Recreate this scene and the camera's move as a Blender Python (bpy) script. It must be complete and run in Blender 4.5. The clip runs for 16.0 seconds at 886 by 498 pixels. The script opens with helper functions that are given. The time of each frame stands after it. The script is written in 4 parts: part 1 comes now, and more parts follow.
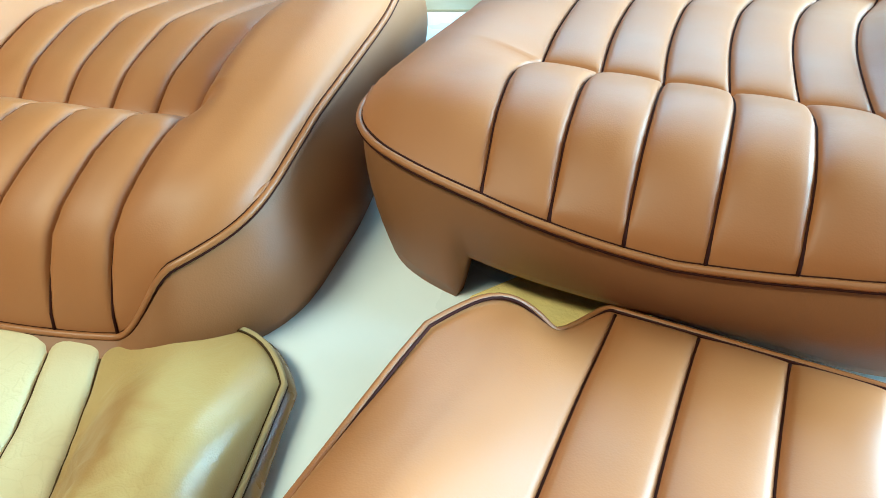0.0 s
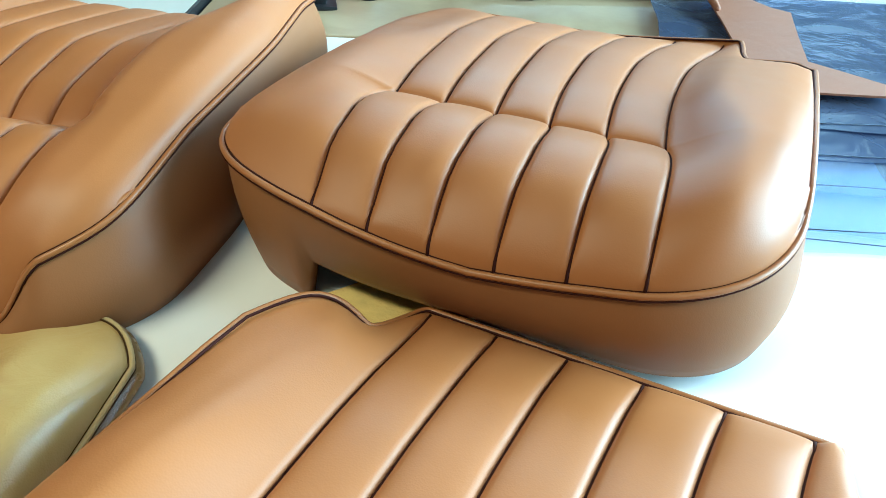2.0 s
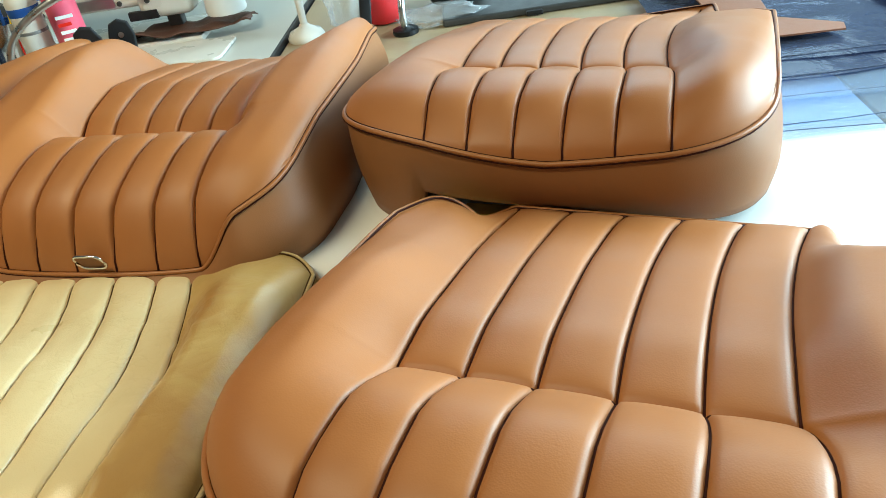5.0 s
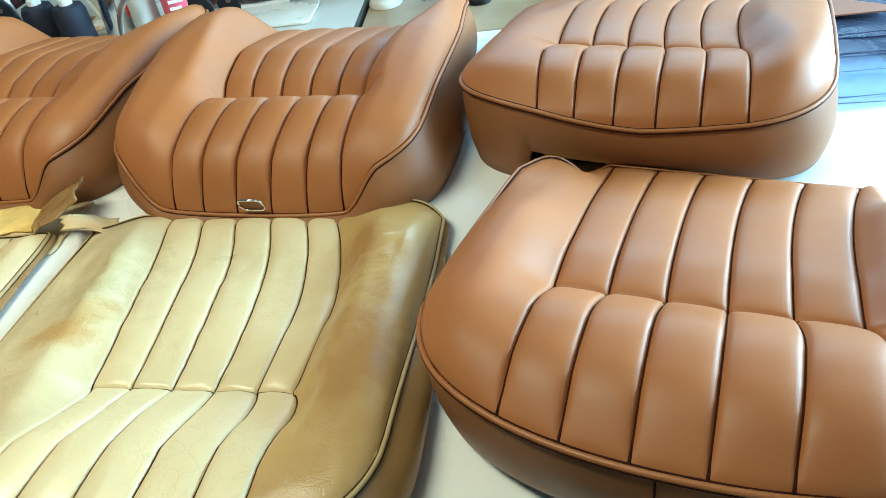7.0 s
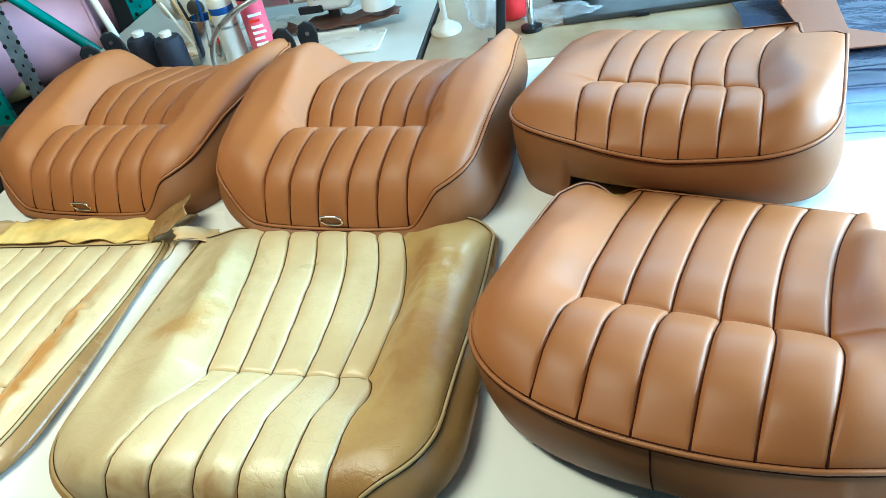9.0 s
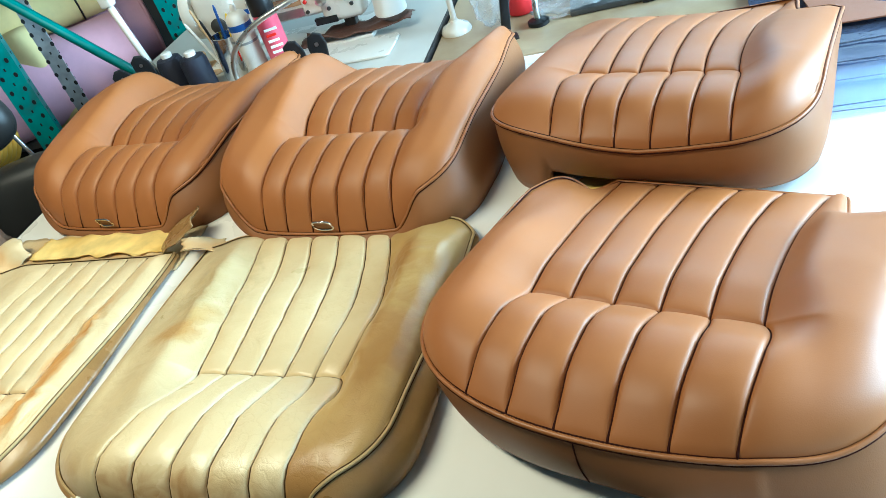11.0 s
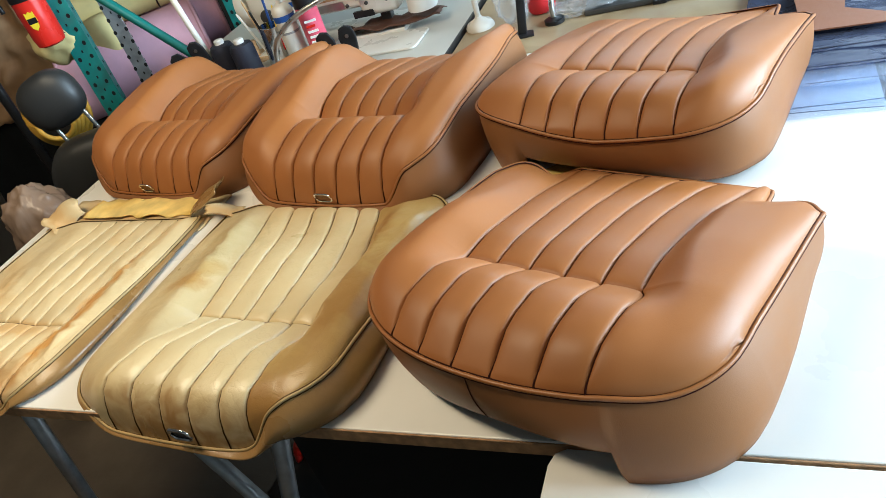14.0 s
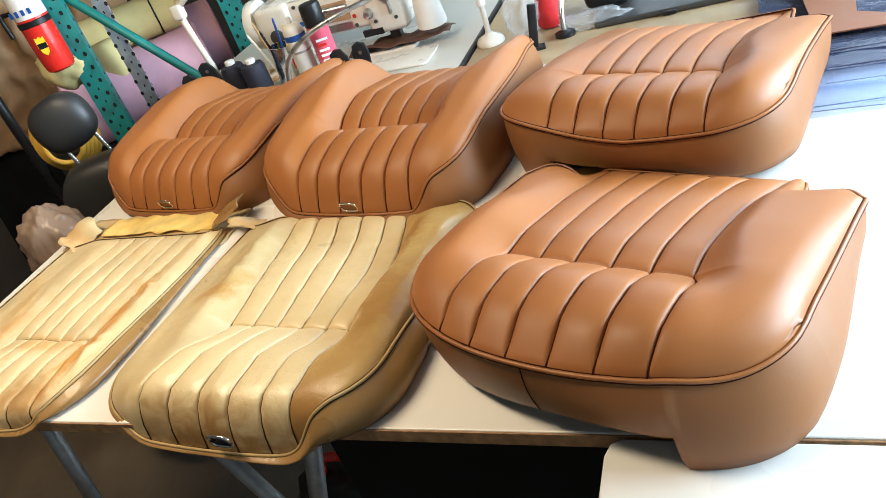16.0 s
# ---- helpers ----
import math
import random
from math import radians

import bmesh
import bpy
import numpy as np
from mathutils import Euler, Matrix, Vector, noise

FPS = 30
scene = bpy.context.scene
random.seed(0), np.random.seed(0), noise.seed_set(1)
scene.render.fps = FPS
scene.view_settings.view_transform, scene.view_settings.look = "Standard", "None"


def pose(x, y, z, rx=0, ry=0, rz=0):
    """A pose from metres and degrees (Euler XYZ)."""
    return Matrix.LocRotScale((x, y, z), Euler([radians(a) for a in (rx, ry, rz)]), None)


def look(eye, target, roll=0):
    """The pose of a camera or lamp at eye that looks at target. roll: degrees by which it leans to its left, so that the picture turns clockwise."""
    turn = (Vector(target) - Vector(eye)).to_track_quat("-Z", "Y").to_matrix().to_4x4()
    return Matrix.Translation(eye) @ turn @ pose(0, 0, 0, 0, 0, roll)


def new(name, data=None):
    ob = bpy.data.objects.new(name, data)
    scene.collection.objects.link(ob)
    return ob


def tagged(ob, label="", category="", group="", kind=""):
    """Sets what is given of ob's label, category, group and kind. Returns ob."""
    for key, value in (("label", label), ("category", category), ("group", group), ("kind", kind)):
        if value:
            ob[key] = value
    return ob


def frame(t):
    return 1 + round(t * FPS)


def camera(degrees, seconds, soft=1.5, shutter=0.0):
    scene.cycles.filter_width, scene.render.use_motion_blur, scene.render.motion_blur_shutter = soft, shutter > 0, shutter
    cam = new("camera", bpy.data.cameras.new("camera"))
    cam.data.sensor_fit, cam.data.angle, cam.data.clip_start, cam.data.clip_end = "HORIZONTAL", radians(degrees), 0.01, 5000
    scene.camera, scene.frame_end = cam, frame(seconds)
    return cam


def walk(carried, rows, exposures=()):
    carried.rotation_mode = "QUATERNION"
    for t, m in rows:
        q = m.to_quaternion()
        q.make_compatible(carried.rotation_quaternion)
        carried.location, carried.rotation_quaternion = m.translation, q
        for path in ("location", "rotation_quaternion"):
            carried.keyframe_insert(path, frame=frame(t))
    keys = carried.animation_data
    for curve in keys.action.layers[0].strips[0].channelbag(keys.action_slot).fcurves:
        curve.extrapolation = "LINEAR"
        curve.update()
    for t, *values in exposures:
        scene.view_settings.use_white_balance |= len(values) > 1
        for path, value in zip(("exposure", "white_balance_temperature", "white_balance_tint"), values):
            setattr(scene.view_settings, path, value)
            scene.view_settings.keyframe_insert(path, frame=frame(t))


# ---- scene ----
cam = camera(61.9, 16.0, soft=0.7)
PATH = [
    (0, (0.005, -0.015, 1.349), (-0.073, 1.501, 0.047), -3.5),
    (0.5, (0.024, 0.012, 1.332), (-0.003, 1.515, 0.011), -3.1),
    (1, (0.046, -0.015, 1.341), (0.094, 1.468, 0.0), -1.1),
    (1.5, (0.094, -0.041, 1.361), (0.123, 1.432, 0.009), 0.7),
    (2, (0.13, -0.079, 1.391), (0.107, 1.465, 0.121), -0.3),
    (2.5, (0.16, -0.117, 1.411), (0.099, 1.465, 0.19), -1.6),
    (3, (0.174, -0.152, 1.409), (0.114, 1.463, 0.23), -3.4),
    (3.5, (0.171, -0.194, 1.408), (0.134, 1.439, 0.253), -5.1),
    (4, (0.14, -0.24, 1.407), (0.179, 1.391, 0.25), -4.9),
    (4.5, (0.103, -0.309, 1.404), (0.086, 1.334, 0.264), -7.8),
    (5, (0.046, -0.367, 1.403), (-0.023, 1.291, 0.287), -10.0),
    (5.2, (0.018, -0.384, 1.407), (-0.065, 1.277, 0.297), -10.6),
    (7.3, (-0.1, -0.545, 1.548), (-0.202, 1.033, 0.323), -9.2),
    (7.5, (-0.109, -0.567, 1.565), (-0.198, 1.015, 0.344), -8.4),
    (8, (-0.121, -0.602, 1.607), (-0.245, 1.002, 0.419), -8.2),
    (8.5, (-0.098, -0.631, 1.639), (-0.319, 0.966, 0.454), -11.3),
    (9, (-0.065, -0.643, 1.649), (-0.322, 0.936, 0.448), -12.3),
    (9.2, (-0.059, -0.655, 1.653), (-0.318, 0.922, 0.451), -12.1),
    (11.3, (0.126, -0.65, 1.633), (-0.352, 0.905, 0.468), -19.6),
    (11.5, (0.146, -0.662, 1.649), (-0.324, 0.882, 0.469), -19.5),
    (12, (0.232, -0.675, 1.646), (-0.33, 0.848, 0.479), -20.1),
    (12.5, (0.271, -0.69, 1.648), (-0.387, 0.819, 0.512), -22.4),
    (13, (0.282, -0.703, 1.649), (-0.341, 0.791, 0.474), -23.2),
    (13.5, (0.292, -0.737, 1.65), (-0.332, 0.73, 0.443), -22.0),
    (14, (0.3, -0.761, 1.64), (-0.359, 0.759, 0.52), -19.8),
    (14.5, (0.303, -0.779, 1.619), (-0.354, 0.807, 0.592), -15.1),
    (15, (0.298, -0.793, 1.613), (-0.382, 0.809, 0.627), -15.1),
    (15.5, (0.273, -0.804, 1.614), (-0.445, 0.742, 0.568), -18.7),
    (16, (0.227, -0.802, 1.626), (-0.4, 0.769, 0.56), -20.1),
]
EXPOSURE = [
    (0.0, 0.98, 4020, -25),
    (1.0, 1.0, 3900, -26),
    (2.5, 0.26, 4680, -18),
    (3.5, -0.42, 4950, -15),
    (4.0, -0.32, 5000, -15),
    (5.0, 0.42, 5100, -16),
    (7.5, 0.60, 4250, -20),
    (9.0, 0.68, 4270, -18),
    (11.5, 0.62, 4600, -13),
    (12.5, 0.15, 4850, -9),
    (15.5, 0.46, 5500, 1),
    (16.0, 0.54, 5480, 1),
]
walk(cam, [(t, look(eye, target, roll)) for t, eye, target, roll in PATH], EXPOSURE)

# ---- world, daylight, room lights ----
world = bpy.data.worlds.new("world")
scene.world = world
world.use_nodes = True
sky = world.node_tree.nodes.new("ShaderNodeTexSky")
sky.sky_type, sky.sun_disc = "NISHITA", False
sky.sun_elevation, sky.sun_rotation = radians(48), radians(80)
world.node_tree.nodes["Background"].inputs[1].default_value = 0.10
world.node_tree.links.new(sky.outputs[0], world.node_tree.nodes["Background"].inputs[0])


def area_lamp(name, m, sx, sy, watts, colour):
    data = bpy.data.lights.new(name, "AREA")
    data.shape, data.size, data.size_y, data.energy, data.color = "RECTANGLE", sx, sy, watts, colour
    ob = new(name, data)
    ob.matrix_world = m
    return ob


# daylight through the wide door on the right and the high window beyond the benches
area_lamp("door_daylight", look((2.95, 0.85, 1.75), (0.0, 0.6, 0.9)), 2.9, 1.7, 280, (0.90, 0.96, 1.0))
area_lamp("window_daylight", look((0.8, 2.95, 2.15), (0.3, 0.2, 0.9)), 2.2, 0.8, 22, (0.96, 0.98, 1.0))
# unseen overhead lamp, added for the warm tone on the left
area_lamp("added_warm_light", look((-1.0, -0.05, 2.6), (-0.9, 0.1, 0.0)), 1.2, 0.3, 30, (1.0, 0.70, 0.42))

# ---- materials ----


def nodes_of(name):
    m = bpy.data.materials.new(name)
    m.use_nodes = True
    nt = m.node_tree
    return m, nt, nt.nodes["Principled BSDF"]


def mat(name, col, rough=0.5, metal=0.0, var=0.12, scale=14.0, bump=0.1, bscale=180.0, spec=0.5, coat=0.0, rvar=0.08, second=None, sscale=3.0, slo=0.5, shi=0.7):
    """A surface with colour change at two scales, uneven gloss and fine relief."""
    m, nt, b = nodes_of(name)
    N, L = nt.nodes.new, nt.links.new
    tc = N("ShaderNodeTexCoord")
    n1 = N("ShaderNodeTexNoise")
    n1.inputs["Scale"].default_value, n1.inputs["Detail"].default_value = scale, 6
    L(tc.outputs["Object"], n1.inputs["Vector"])
    ramp = N("ShaderNodeMapRange")
    ramp.inputs[1].default_value, ramp.inputs[2].default_value = 0.3, 0.7
    ramp.inputs[3].default_value, ramp.inputs[4].default_value = 1 - var, 1 + var
    L(n1.outputs["Fac"], ramp.inputs[0])
    mul = N("ShaderNodeMix")
    mul.data_type, mul.blend_type = "RGBA", "MULTIPLY"
    mul.inputs["Factor"].default_value = 1.0
    mul.inputs["A"].default_value = (*col, 1)
    L(ramp.outputs[0], mul.inputs["B"])
    out = mul.outputs["Result"]
    if second:
        n3 = N("ShaderNodeTexNoise")
        n3.inputs["Scale"].default_value, n3.inputs["Detail"].default_value, n3.inputs["Distortion"].default_value = sscale, 5, 0.4
        L(tc.outputs["Object"], n3.inputs["Vector"])
        r3 = N("ShaderNodeMapRange")
        r3.inputs[1].default_value, r3.inputs[2].default_value = slo, shi
        L(n3.outputs["Fac"], r3.inputs[0])
        mx = N("ShaderNodeMix")
        mx.data_type = "RGBA"
        L(r3.outputs[0], mx.inputs["Factor"])
        L(out, mx.inputs["A"])
        mx.inputs["B"].default_value = (*second, 1)
        out = mx.outputs["Result"]
    L(out, b.inputs["Base Color"])
    rr = N("ShaderNodeMapRange")
    rr.inputs[1].default_value, rr.inputs[2].default_value = 0.3, 0.7
    rr.inputs[3].default_value, rr.inputs[4].default_value = max(0.02, rough - rvar), min(1, rough + rvar)
    L(n1.outputs["Fac"], rr.inputs[0])
    L(rr.outputs[0], b.inputs["Roughness"])
    b.inputs["Metallic"].default_value = metal
    b.inputs["Specular IOR Level"].default_value = spec
    b.inputs["Coat Weight"].default_value = coat
    b.inputs["Coat Roughness"].default_value = 0.3
    if bump:
        n2 = N("ShaderNodeTexNoise")
        n2.inputs["Scale"].default_value, n2.inputs["Detail"].default_value = bscale, 4
        L(tc.outputs["Object"], n2.inputs["Vector"])
        bp = N("ShaderNodeBump")
        bp.inputs["Strength"].default_value, bp.inputs["Distance"].default_value = bump, 0.002
        L(n2.outputs["Fac"], bp.inputs["Height"])
        L(bp.outputs[0], b.inputs["Normal"])
    return m


def leather(name, col, rough, grain, wrinkle, var=0.06, cracks=0.0, spots=(), **kw):
    """Smooth hide: fine cell grain over soft creases."""
    m = mat(name, col, rough, 0, var, 9, 0, **kw)
    nt = m.node_tree
    N, L = nt.nodes.new, nt.links.new
    b = nt.nodes["Principled BSDF"]
    tc = N("ShaderNodeTexCoord")
    vor = N("ShaderNodeTexVoronoi")
    vor.inputs["Scale"].default_value = 700
    L(tc.outputs["Object"], vor.inputs["Vector"])
    n = N("ShaderNodeTexNoise")
    n.inputs["Scale"].default_value, n.inputs["Detail"].default_value, n.inputs["Distortion"].default_value = 22, 5, 1.2
    L(tc.outputs["Object"], n.inputs["Vector"])
    b1, b2 = N("ShaderNodeBump"), N("ShaderNodeBump")
    b1.inputs["Strength"].default_value, b1.inputs["Distance"].default_value = grain, 0.0006
    b2.inputs["Strength"].default_value, b2.inputs["Distance"].default_value = wrinkle, 0.004
    L(vor.outputs["Distance"], b1.inputs["Height"])
    L(n.outputs["Fac"], b2.inputs["Height"])
    L(b1.outputs[0], b2.inputs["Normal"])
    last = b2
    if cracks:
        # long soft creases, darker where dirt sits in them
        warp = N("ShaderNodeTexNoise")
        warp.inputs["Scale"].default_value, warp.inputs["Detail"].default_value = 7, 4
        L(tc.outputs["Object"], warp.inputs["Vector"])
        add = N("ShaderNodeMix")
        add.data_type, add.blend_type = "RGBA", "LINEAR_LIGHT"
        add.inputs["Factor"].default_value = 0.16
        L(tc.outputs["Object"], add.inputs["A"])
        L(warp.outputs["Color"], add.inputs["B"])
        cell = N("ShaderNodeTexVoronoi")
        cell.feature = "DISTANCE_TO_EDGE"
        cell.inputs["Scale"].default_value = 38
        L(add.outputs["Result"], cell.inputs["Vector"])
        line = N("ShaderNodeMapRange")
        line.inputs[1].default_value, line.inputs[2].default_value = 0.0, 0.07
        L(cell.outputs["Distance"], line.inputs[0])
        patch_n = N("ShaderNodeTexNoise")
        patch_n.inputs["Scale"].default_value = 5
        L(tc.outputs["Object"], patch_n.inputs["Vector"])
        where = N("ShaderNodeMapRange")
        where.inputs[1].default_value, where.inputs[2].default_value = 0.47, 0.6
        where.inputs[3].default_value, where.inputs[4].default_value = 0.0, cracks
        L(patch_n.outputs["Fac"], where.inputs[0])
        b3 = N("ShaderNodeBump")
        b3.inputs["Distance"].default_value = 0.004
        L(where.outputs[0], b3.inputs["Strength"])
        L(line.outputs[0], b3.inputs["Height"])
        L(b2.outputs[0], b3.inputs["Normal"])
        last = b3
        src = b.inputs["Base Color"].links[0].from_socket
        dark = N("ShaderNodeMix")
        dark.data_type, dark.blend_type = "RGBA", "MULTIPLY"
        inv = N("ShaderNodeMath")
        inv.operation = "SUBTRACT"
        inv.inputs[0].default_value = 1.0
        L(line.outputs[0], inv.inputs[1])
        amt = N("ShaderNodeMath")
        amt.operation = "MULTIPLY"
        L(inv.outputs[0], amt.inputs[0])
        L(where.outputs[0], amt.inputs[1])
        L(amt.outputs[0], dark.inputs["Factor"])
        L(src, dark.inputs["A"])
        dark.inputs["B"].default_value = (0.62, 0.50, 0.36, 1)
        L(dark.outputs["Result"], b.inputs["Base Color"])
    for cx, cy, rx, ry, tone, amount in spots:
        # one ragged stain at its own place on the hide
        mp = N("ShaderNodeMapping")
        mp.vector_type = "TEXTURE"
        mp.inputs["Location"].default_value, mp.inputs["Scale"].default_value = (cx, cy, 0), (rx, ry, 9)
        L(tc.outputs["Object"], mp.inputs["Vector"])
        ln = N("ShaderNodeVectorMath")
        ln.operation = "LENGTH"
        L(mp.outputs[0], ln.inputs[0])
        rag = N("ShaderNodeTexNoise")
        rag.inputs["Scale"].default_value, rag.inputs["Detail"].default_value, rag.inputs["Distortion"].default_value = 26, 6, 0.8
        L(tc.outputs["Object"], rag.inputs["Vector"])
        ad = N("ShaderNodeMath")
        ad.operation = "MULTIPLY_ADD"
        ad.inputs[1].default_value = 1.6
        L(rag.outputs["Fac"], ad.inputs[0])
        L(ln.outputs["Value"], ad.inputs[2])
        rng = N("ShaderNodeMapRange")
        rng.inputs[1].default_value, rng.inputs[2].default_value, rng.inputs[3].default_value, rng.inputs[4].default_value = 1.25, 1.95, amount, 0.0
        L(ad.outputs[0], rng.inputs[0])
        mx = N("ShaderNodeMix")
        mx.data_type = "RGBA"
        L(rng.outputs[0], mx.inputs["Factor"])
        L(b.inputs["Base Color"].links[0].from_socket, mx.inputs["A"])
        mx.inputs["B"].default_value = (*tone, 1)
        L(mx.outputs["Result"], b.inputs["Base Color"])
    L(last.outputs[0], b.inputs["Normal"])
    return m


TAN = leather("tan_leather", (0.305, 0.114, 0.028), 0.49, 0.09, 0.05, spec=0.38)
# skirt hide is the tan darkened, as upright faces get less light
TAN_SKIRT = leather("shaded_tan_hide", (0.225, 0.094, 0.030), 0.5, 0.14, 0.05, spec=0.32)
WELT = leather("tan_piping", (0.28, 0.104, 0.024), 0.42, 0.2, 0.0)
BROWN_SPOT, DIRT, ORANGE = (0.30, 0.15, 0.035), (0.40, 0.31, 0.14), (0.52, 0.25, 0.045)
OLD = leather("aged_cream_leather", (0.61, 0.478, 0.255), 0.33, 0.2, 0.35, cracks=0.10, var=0.05, spec=0.6, second=(0.50, 0.37, 0.16), sscale=5.0, slo=0.58, shi=0.85,
              spots=((-0.02, -0.25, 0.26, 0.055, BROWN_SPOT, 0.9), (-0.20, 0.19, 0.07, 0.12, DIRT, 0.75), (-0.20, 0.07, 0.055, 0.03, (0.42, 0.25, 0.075), 0.9), (-0.25, -0.05, 0.02, 0.05, DIRT, 0.5)))
OLD_DULL = leather("aged_dull_leather", (0.56, 0.44, 0.235), 0.34, 0.2, 0.45, cracks=0.14, var=0.10, spec=0.55, second=(0.47, 0.36, 0.17), sscale=7.0, slo=0.5, shi=0.8,
                   spots=((-0.20, 0.19, 0.07, 0.12, DIRT, 0.5), (-0.20, 0.07, 0.055, 0.03, (0.42, 0.25, 0.075), 0.95), (-0.17, 0.115, 0.03, 0.025, (0.46, 0.31, 0.11), 0.8), (-0.24, -0.20, 0.04, 0.03, BROWN_SPOT, 0.4)))
OLD_BROWN = leather("aged_browned_leather", (0.43, 0.285, 0.095), 0.34, 0.2, 0.35, cracks=0.09, var=0.10, spec=0.55, second=(0.36, 0.21, 0.06), sscale=4.0, slo=0.48, shi=0.72,
                    spots=((0.20, 0.02, 0.055, 0.10, BROWN_SPOT, 0.7), (0.17, -0.2, 0.10, 0.05, BROWN_SPOT, 0.8), (0.16, 0.22, 0.04, 0.06, BROWN_SPOT, 0.7)))
OLD_PALE = leather("aged_pale_leather", (0.60, 0.465, 0.25), 0.42, 0.2, 0.35, cracks=0.09, var=0.10, second=(0.52, 0.30, 0.09), sscale=4.5, slo=0.55, shi=0.8,
                   spots=((0.135, 0.02, 0.025, 0.22, ORANGE, 0.9), (0.10, -0.16, 0.07, 0.05, BROWN_SPOT, 0.7), (-0.16, -0.1, 0.03, 0.2, ORANGE, 0.6), (0.02, -0.02, 0.12, 0.03, ORANGE, 0.5)))
# brown side hide, darkened further for shade in folds and beside the cushion
OLD_SIDE = leather("aged_shaded_side_leather", (0.27, 0.155, 0.05), 0.29, 0.2, 0.35, cracks=0.06, var=0.2, spec=0.6)
OLD_WELT = leather("aged_piping", (0.40, 0.28, 0.115), 0.5, 0.2, 0.1)
SEAM = mat("shaded_seam_line", (0.030, 0.008, 0.005), 0.8, 0, 0.1, 40, 0, spec=0.08)
OLD_SEAM = mat("dirty_shaded_seam", (0.05, 0.026, 0.009), 0.8, 0, 0.3, 40, 0, spec=0.08)
FOAM = mat("yellowed_foam", (0.72, 0.52, 0.16), 0.9, 0, 0.25, 20, 0.6, 120, second=(0.64, 0.42, 0.09), sscale=8)
LAMINATE = mat("white_laminate", (0.80, 0.78, 0.74), 0.32, 0, 0.03, 5, 0.03, 60, second=(0.74, 0.70, 0.63), sscale=2.2, slo=0.5, shi=0.75)
PLY_EDGE = mat("chipboard_edge", (0.36, 0.21, 0.10), 0.8, 0, 0.35, 60, 0.6, 220)
BENCH = mat("pale_bench_wood", (0.40, 0.31, 0.18), 0.45, 0, 0.14, 7, 0.1, 90, second=(0.31, 0.22, 0.12), sscale=5)
BLACK = mat("black_plastic", (0.012, 0.012, 0.013), 0.38, 0, 0.2, 30, 0.08, spec=0.3)
BLACK_LEATHER = leather("black_leather", (0.026, 0.026, 0.026), 0.42, 0.3, 0.1)
# near black with little gloss, so background shadow sits in the colour
DARK_PANEL = mat("shaded_dark_panel", (0.009, 0.010, 0.011), 0.7, 0, 0.3, 10, 0.1, spec=0.12)
DARK_METAL = mat("dark_grey_metal", (0.05, 0.049, 0.047), 0.45, 0.2, 0.15, 25, 0.1)
CHROME = mat("chrome", (0.75, 0.75, 0.76), 0.14, 1.0, 0.05, 30, 0.02)
STEEL = mat("brushed_steel", (0.55, 0.55, 0.54), 0.32, 1.0, 0.1, 30, 0.05)
WHITE_PAINT = mat("white_enamel", (0.74, 0.71, 0.64), 0.3, 0, 0.04, 12, 0.04)
WHITE_PLASTIC = mat("white_plastic", (0.82, 0.81, 0.78), 0.35, 0, 0.03, 10, 0.02)
RED = mat("red_enamel", (0.62, 0.02, 0.012), 0.25, 0, 0.06, 10, 0.02, coat=0.3)
RED_THREAD = mat("red_thread", (0.55, 0.015, 0.02), 0.6, 0, 0.15, 30, 0.5, 500)
NAVY_THREAD = mat("navy_thread", (0.012, 0.014, 0.03), 0.6, 0, 0.15, 30, 0.5, 500)
TEAL = mat("teal_rack_paint", (0.03, 0.20, 0.18), 0.42, 0, 0.12, 20, 0.1, second=(0.03, 0.12, 0.11), sscale=9)
GALV = mat("galvanised_steel", (0.36, 0.37, 0.38), 0.42, 0.8, 0.15, 40, 0.05)
PINK = mat("pink_foam", (0.72, 0.42, 0.52), 0.85, 0, 0.06, 15, 0.3, 200)
YELLOW_FOAM = mat("pale_yellow_foam", (0.74, 0.62, 0.28), 0.85, 0, 0.08, 15, 0.3, 200)
YELLOW_HOSE = mat("yellow_hose", (0.72, 0.42, 0.05), 0.5, 0, 0.12, 20, 0.15)
YELLOW = mat("yellow_print", (0.85, 0.65, 0.02), 0.5, 0, 0.03, 20, 0)
BLUE = mat("blue_plastic", (0.02, 0.08, 0.35), 0.4, 0, 0.05, 20, 0.02)
PINK_PRINT = mat("pink_print", (0.65, 0.10, 0.16), 0.4, 0, 0.1, 30, 0)
CARD = mat("brown_card", (0.42, 0.26, 0.135), 0.85, 0, 0.2, 6, 0.2, second=(0.46, 0.30, 0.16), sscale=3)
WOOD = mat("turned_wood", (0.50, 0.33, 0.16), 0.55, 0, 0.2, 20, 0.1)
SCRAP = leather("scrap_leather", (0.25, 0.105, 0.052), 0.6, 0.3, 0.25)
DARK_SCRAP = leather("dark_brown_scrap", (0.085, 0.035, 0.018), 0.6, 0.3, 0.3)
CONCRETE = mat("stained_concrete", (0.105, 0.08, 0.055), 0.75, 0, 0.25, 6, 0.3, 60, second=(0.07, 0.05, 0.035), sscale=2.5)
WALL = mat("workshop_wall_paint", (0.17, 0.16, 0.14), 0.75, 0, 0.08, 4, 0.15, 60)
# wall tone with the shadow behind the rack put into it
SHADED_WALL = mat("shaded_store_wall", (0.07, 0.058, 0.046), 0.85, 0, 0.2, 4, 0.15, 60)
CEIL = mat("ceiling_board", (0.11, 0.105, 0.096), 0.85, 0, 0.1, 4, 0.15, 60)
GREY_STEEL = mat("grey_cabinet_paint", (0.20, 0.20, 0.195), 0.45, 0.0, 0.12, 14, 0.06)
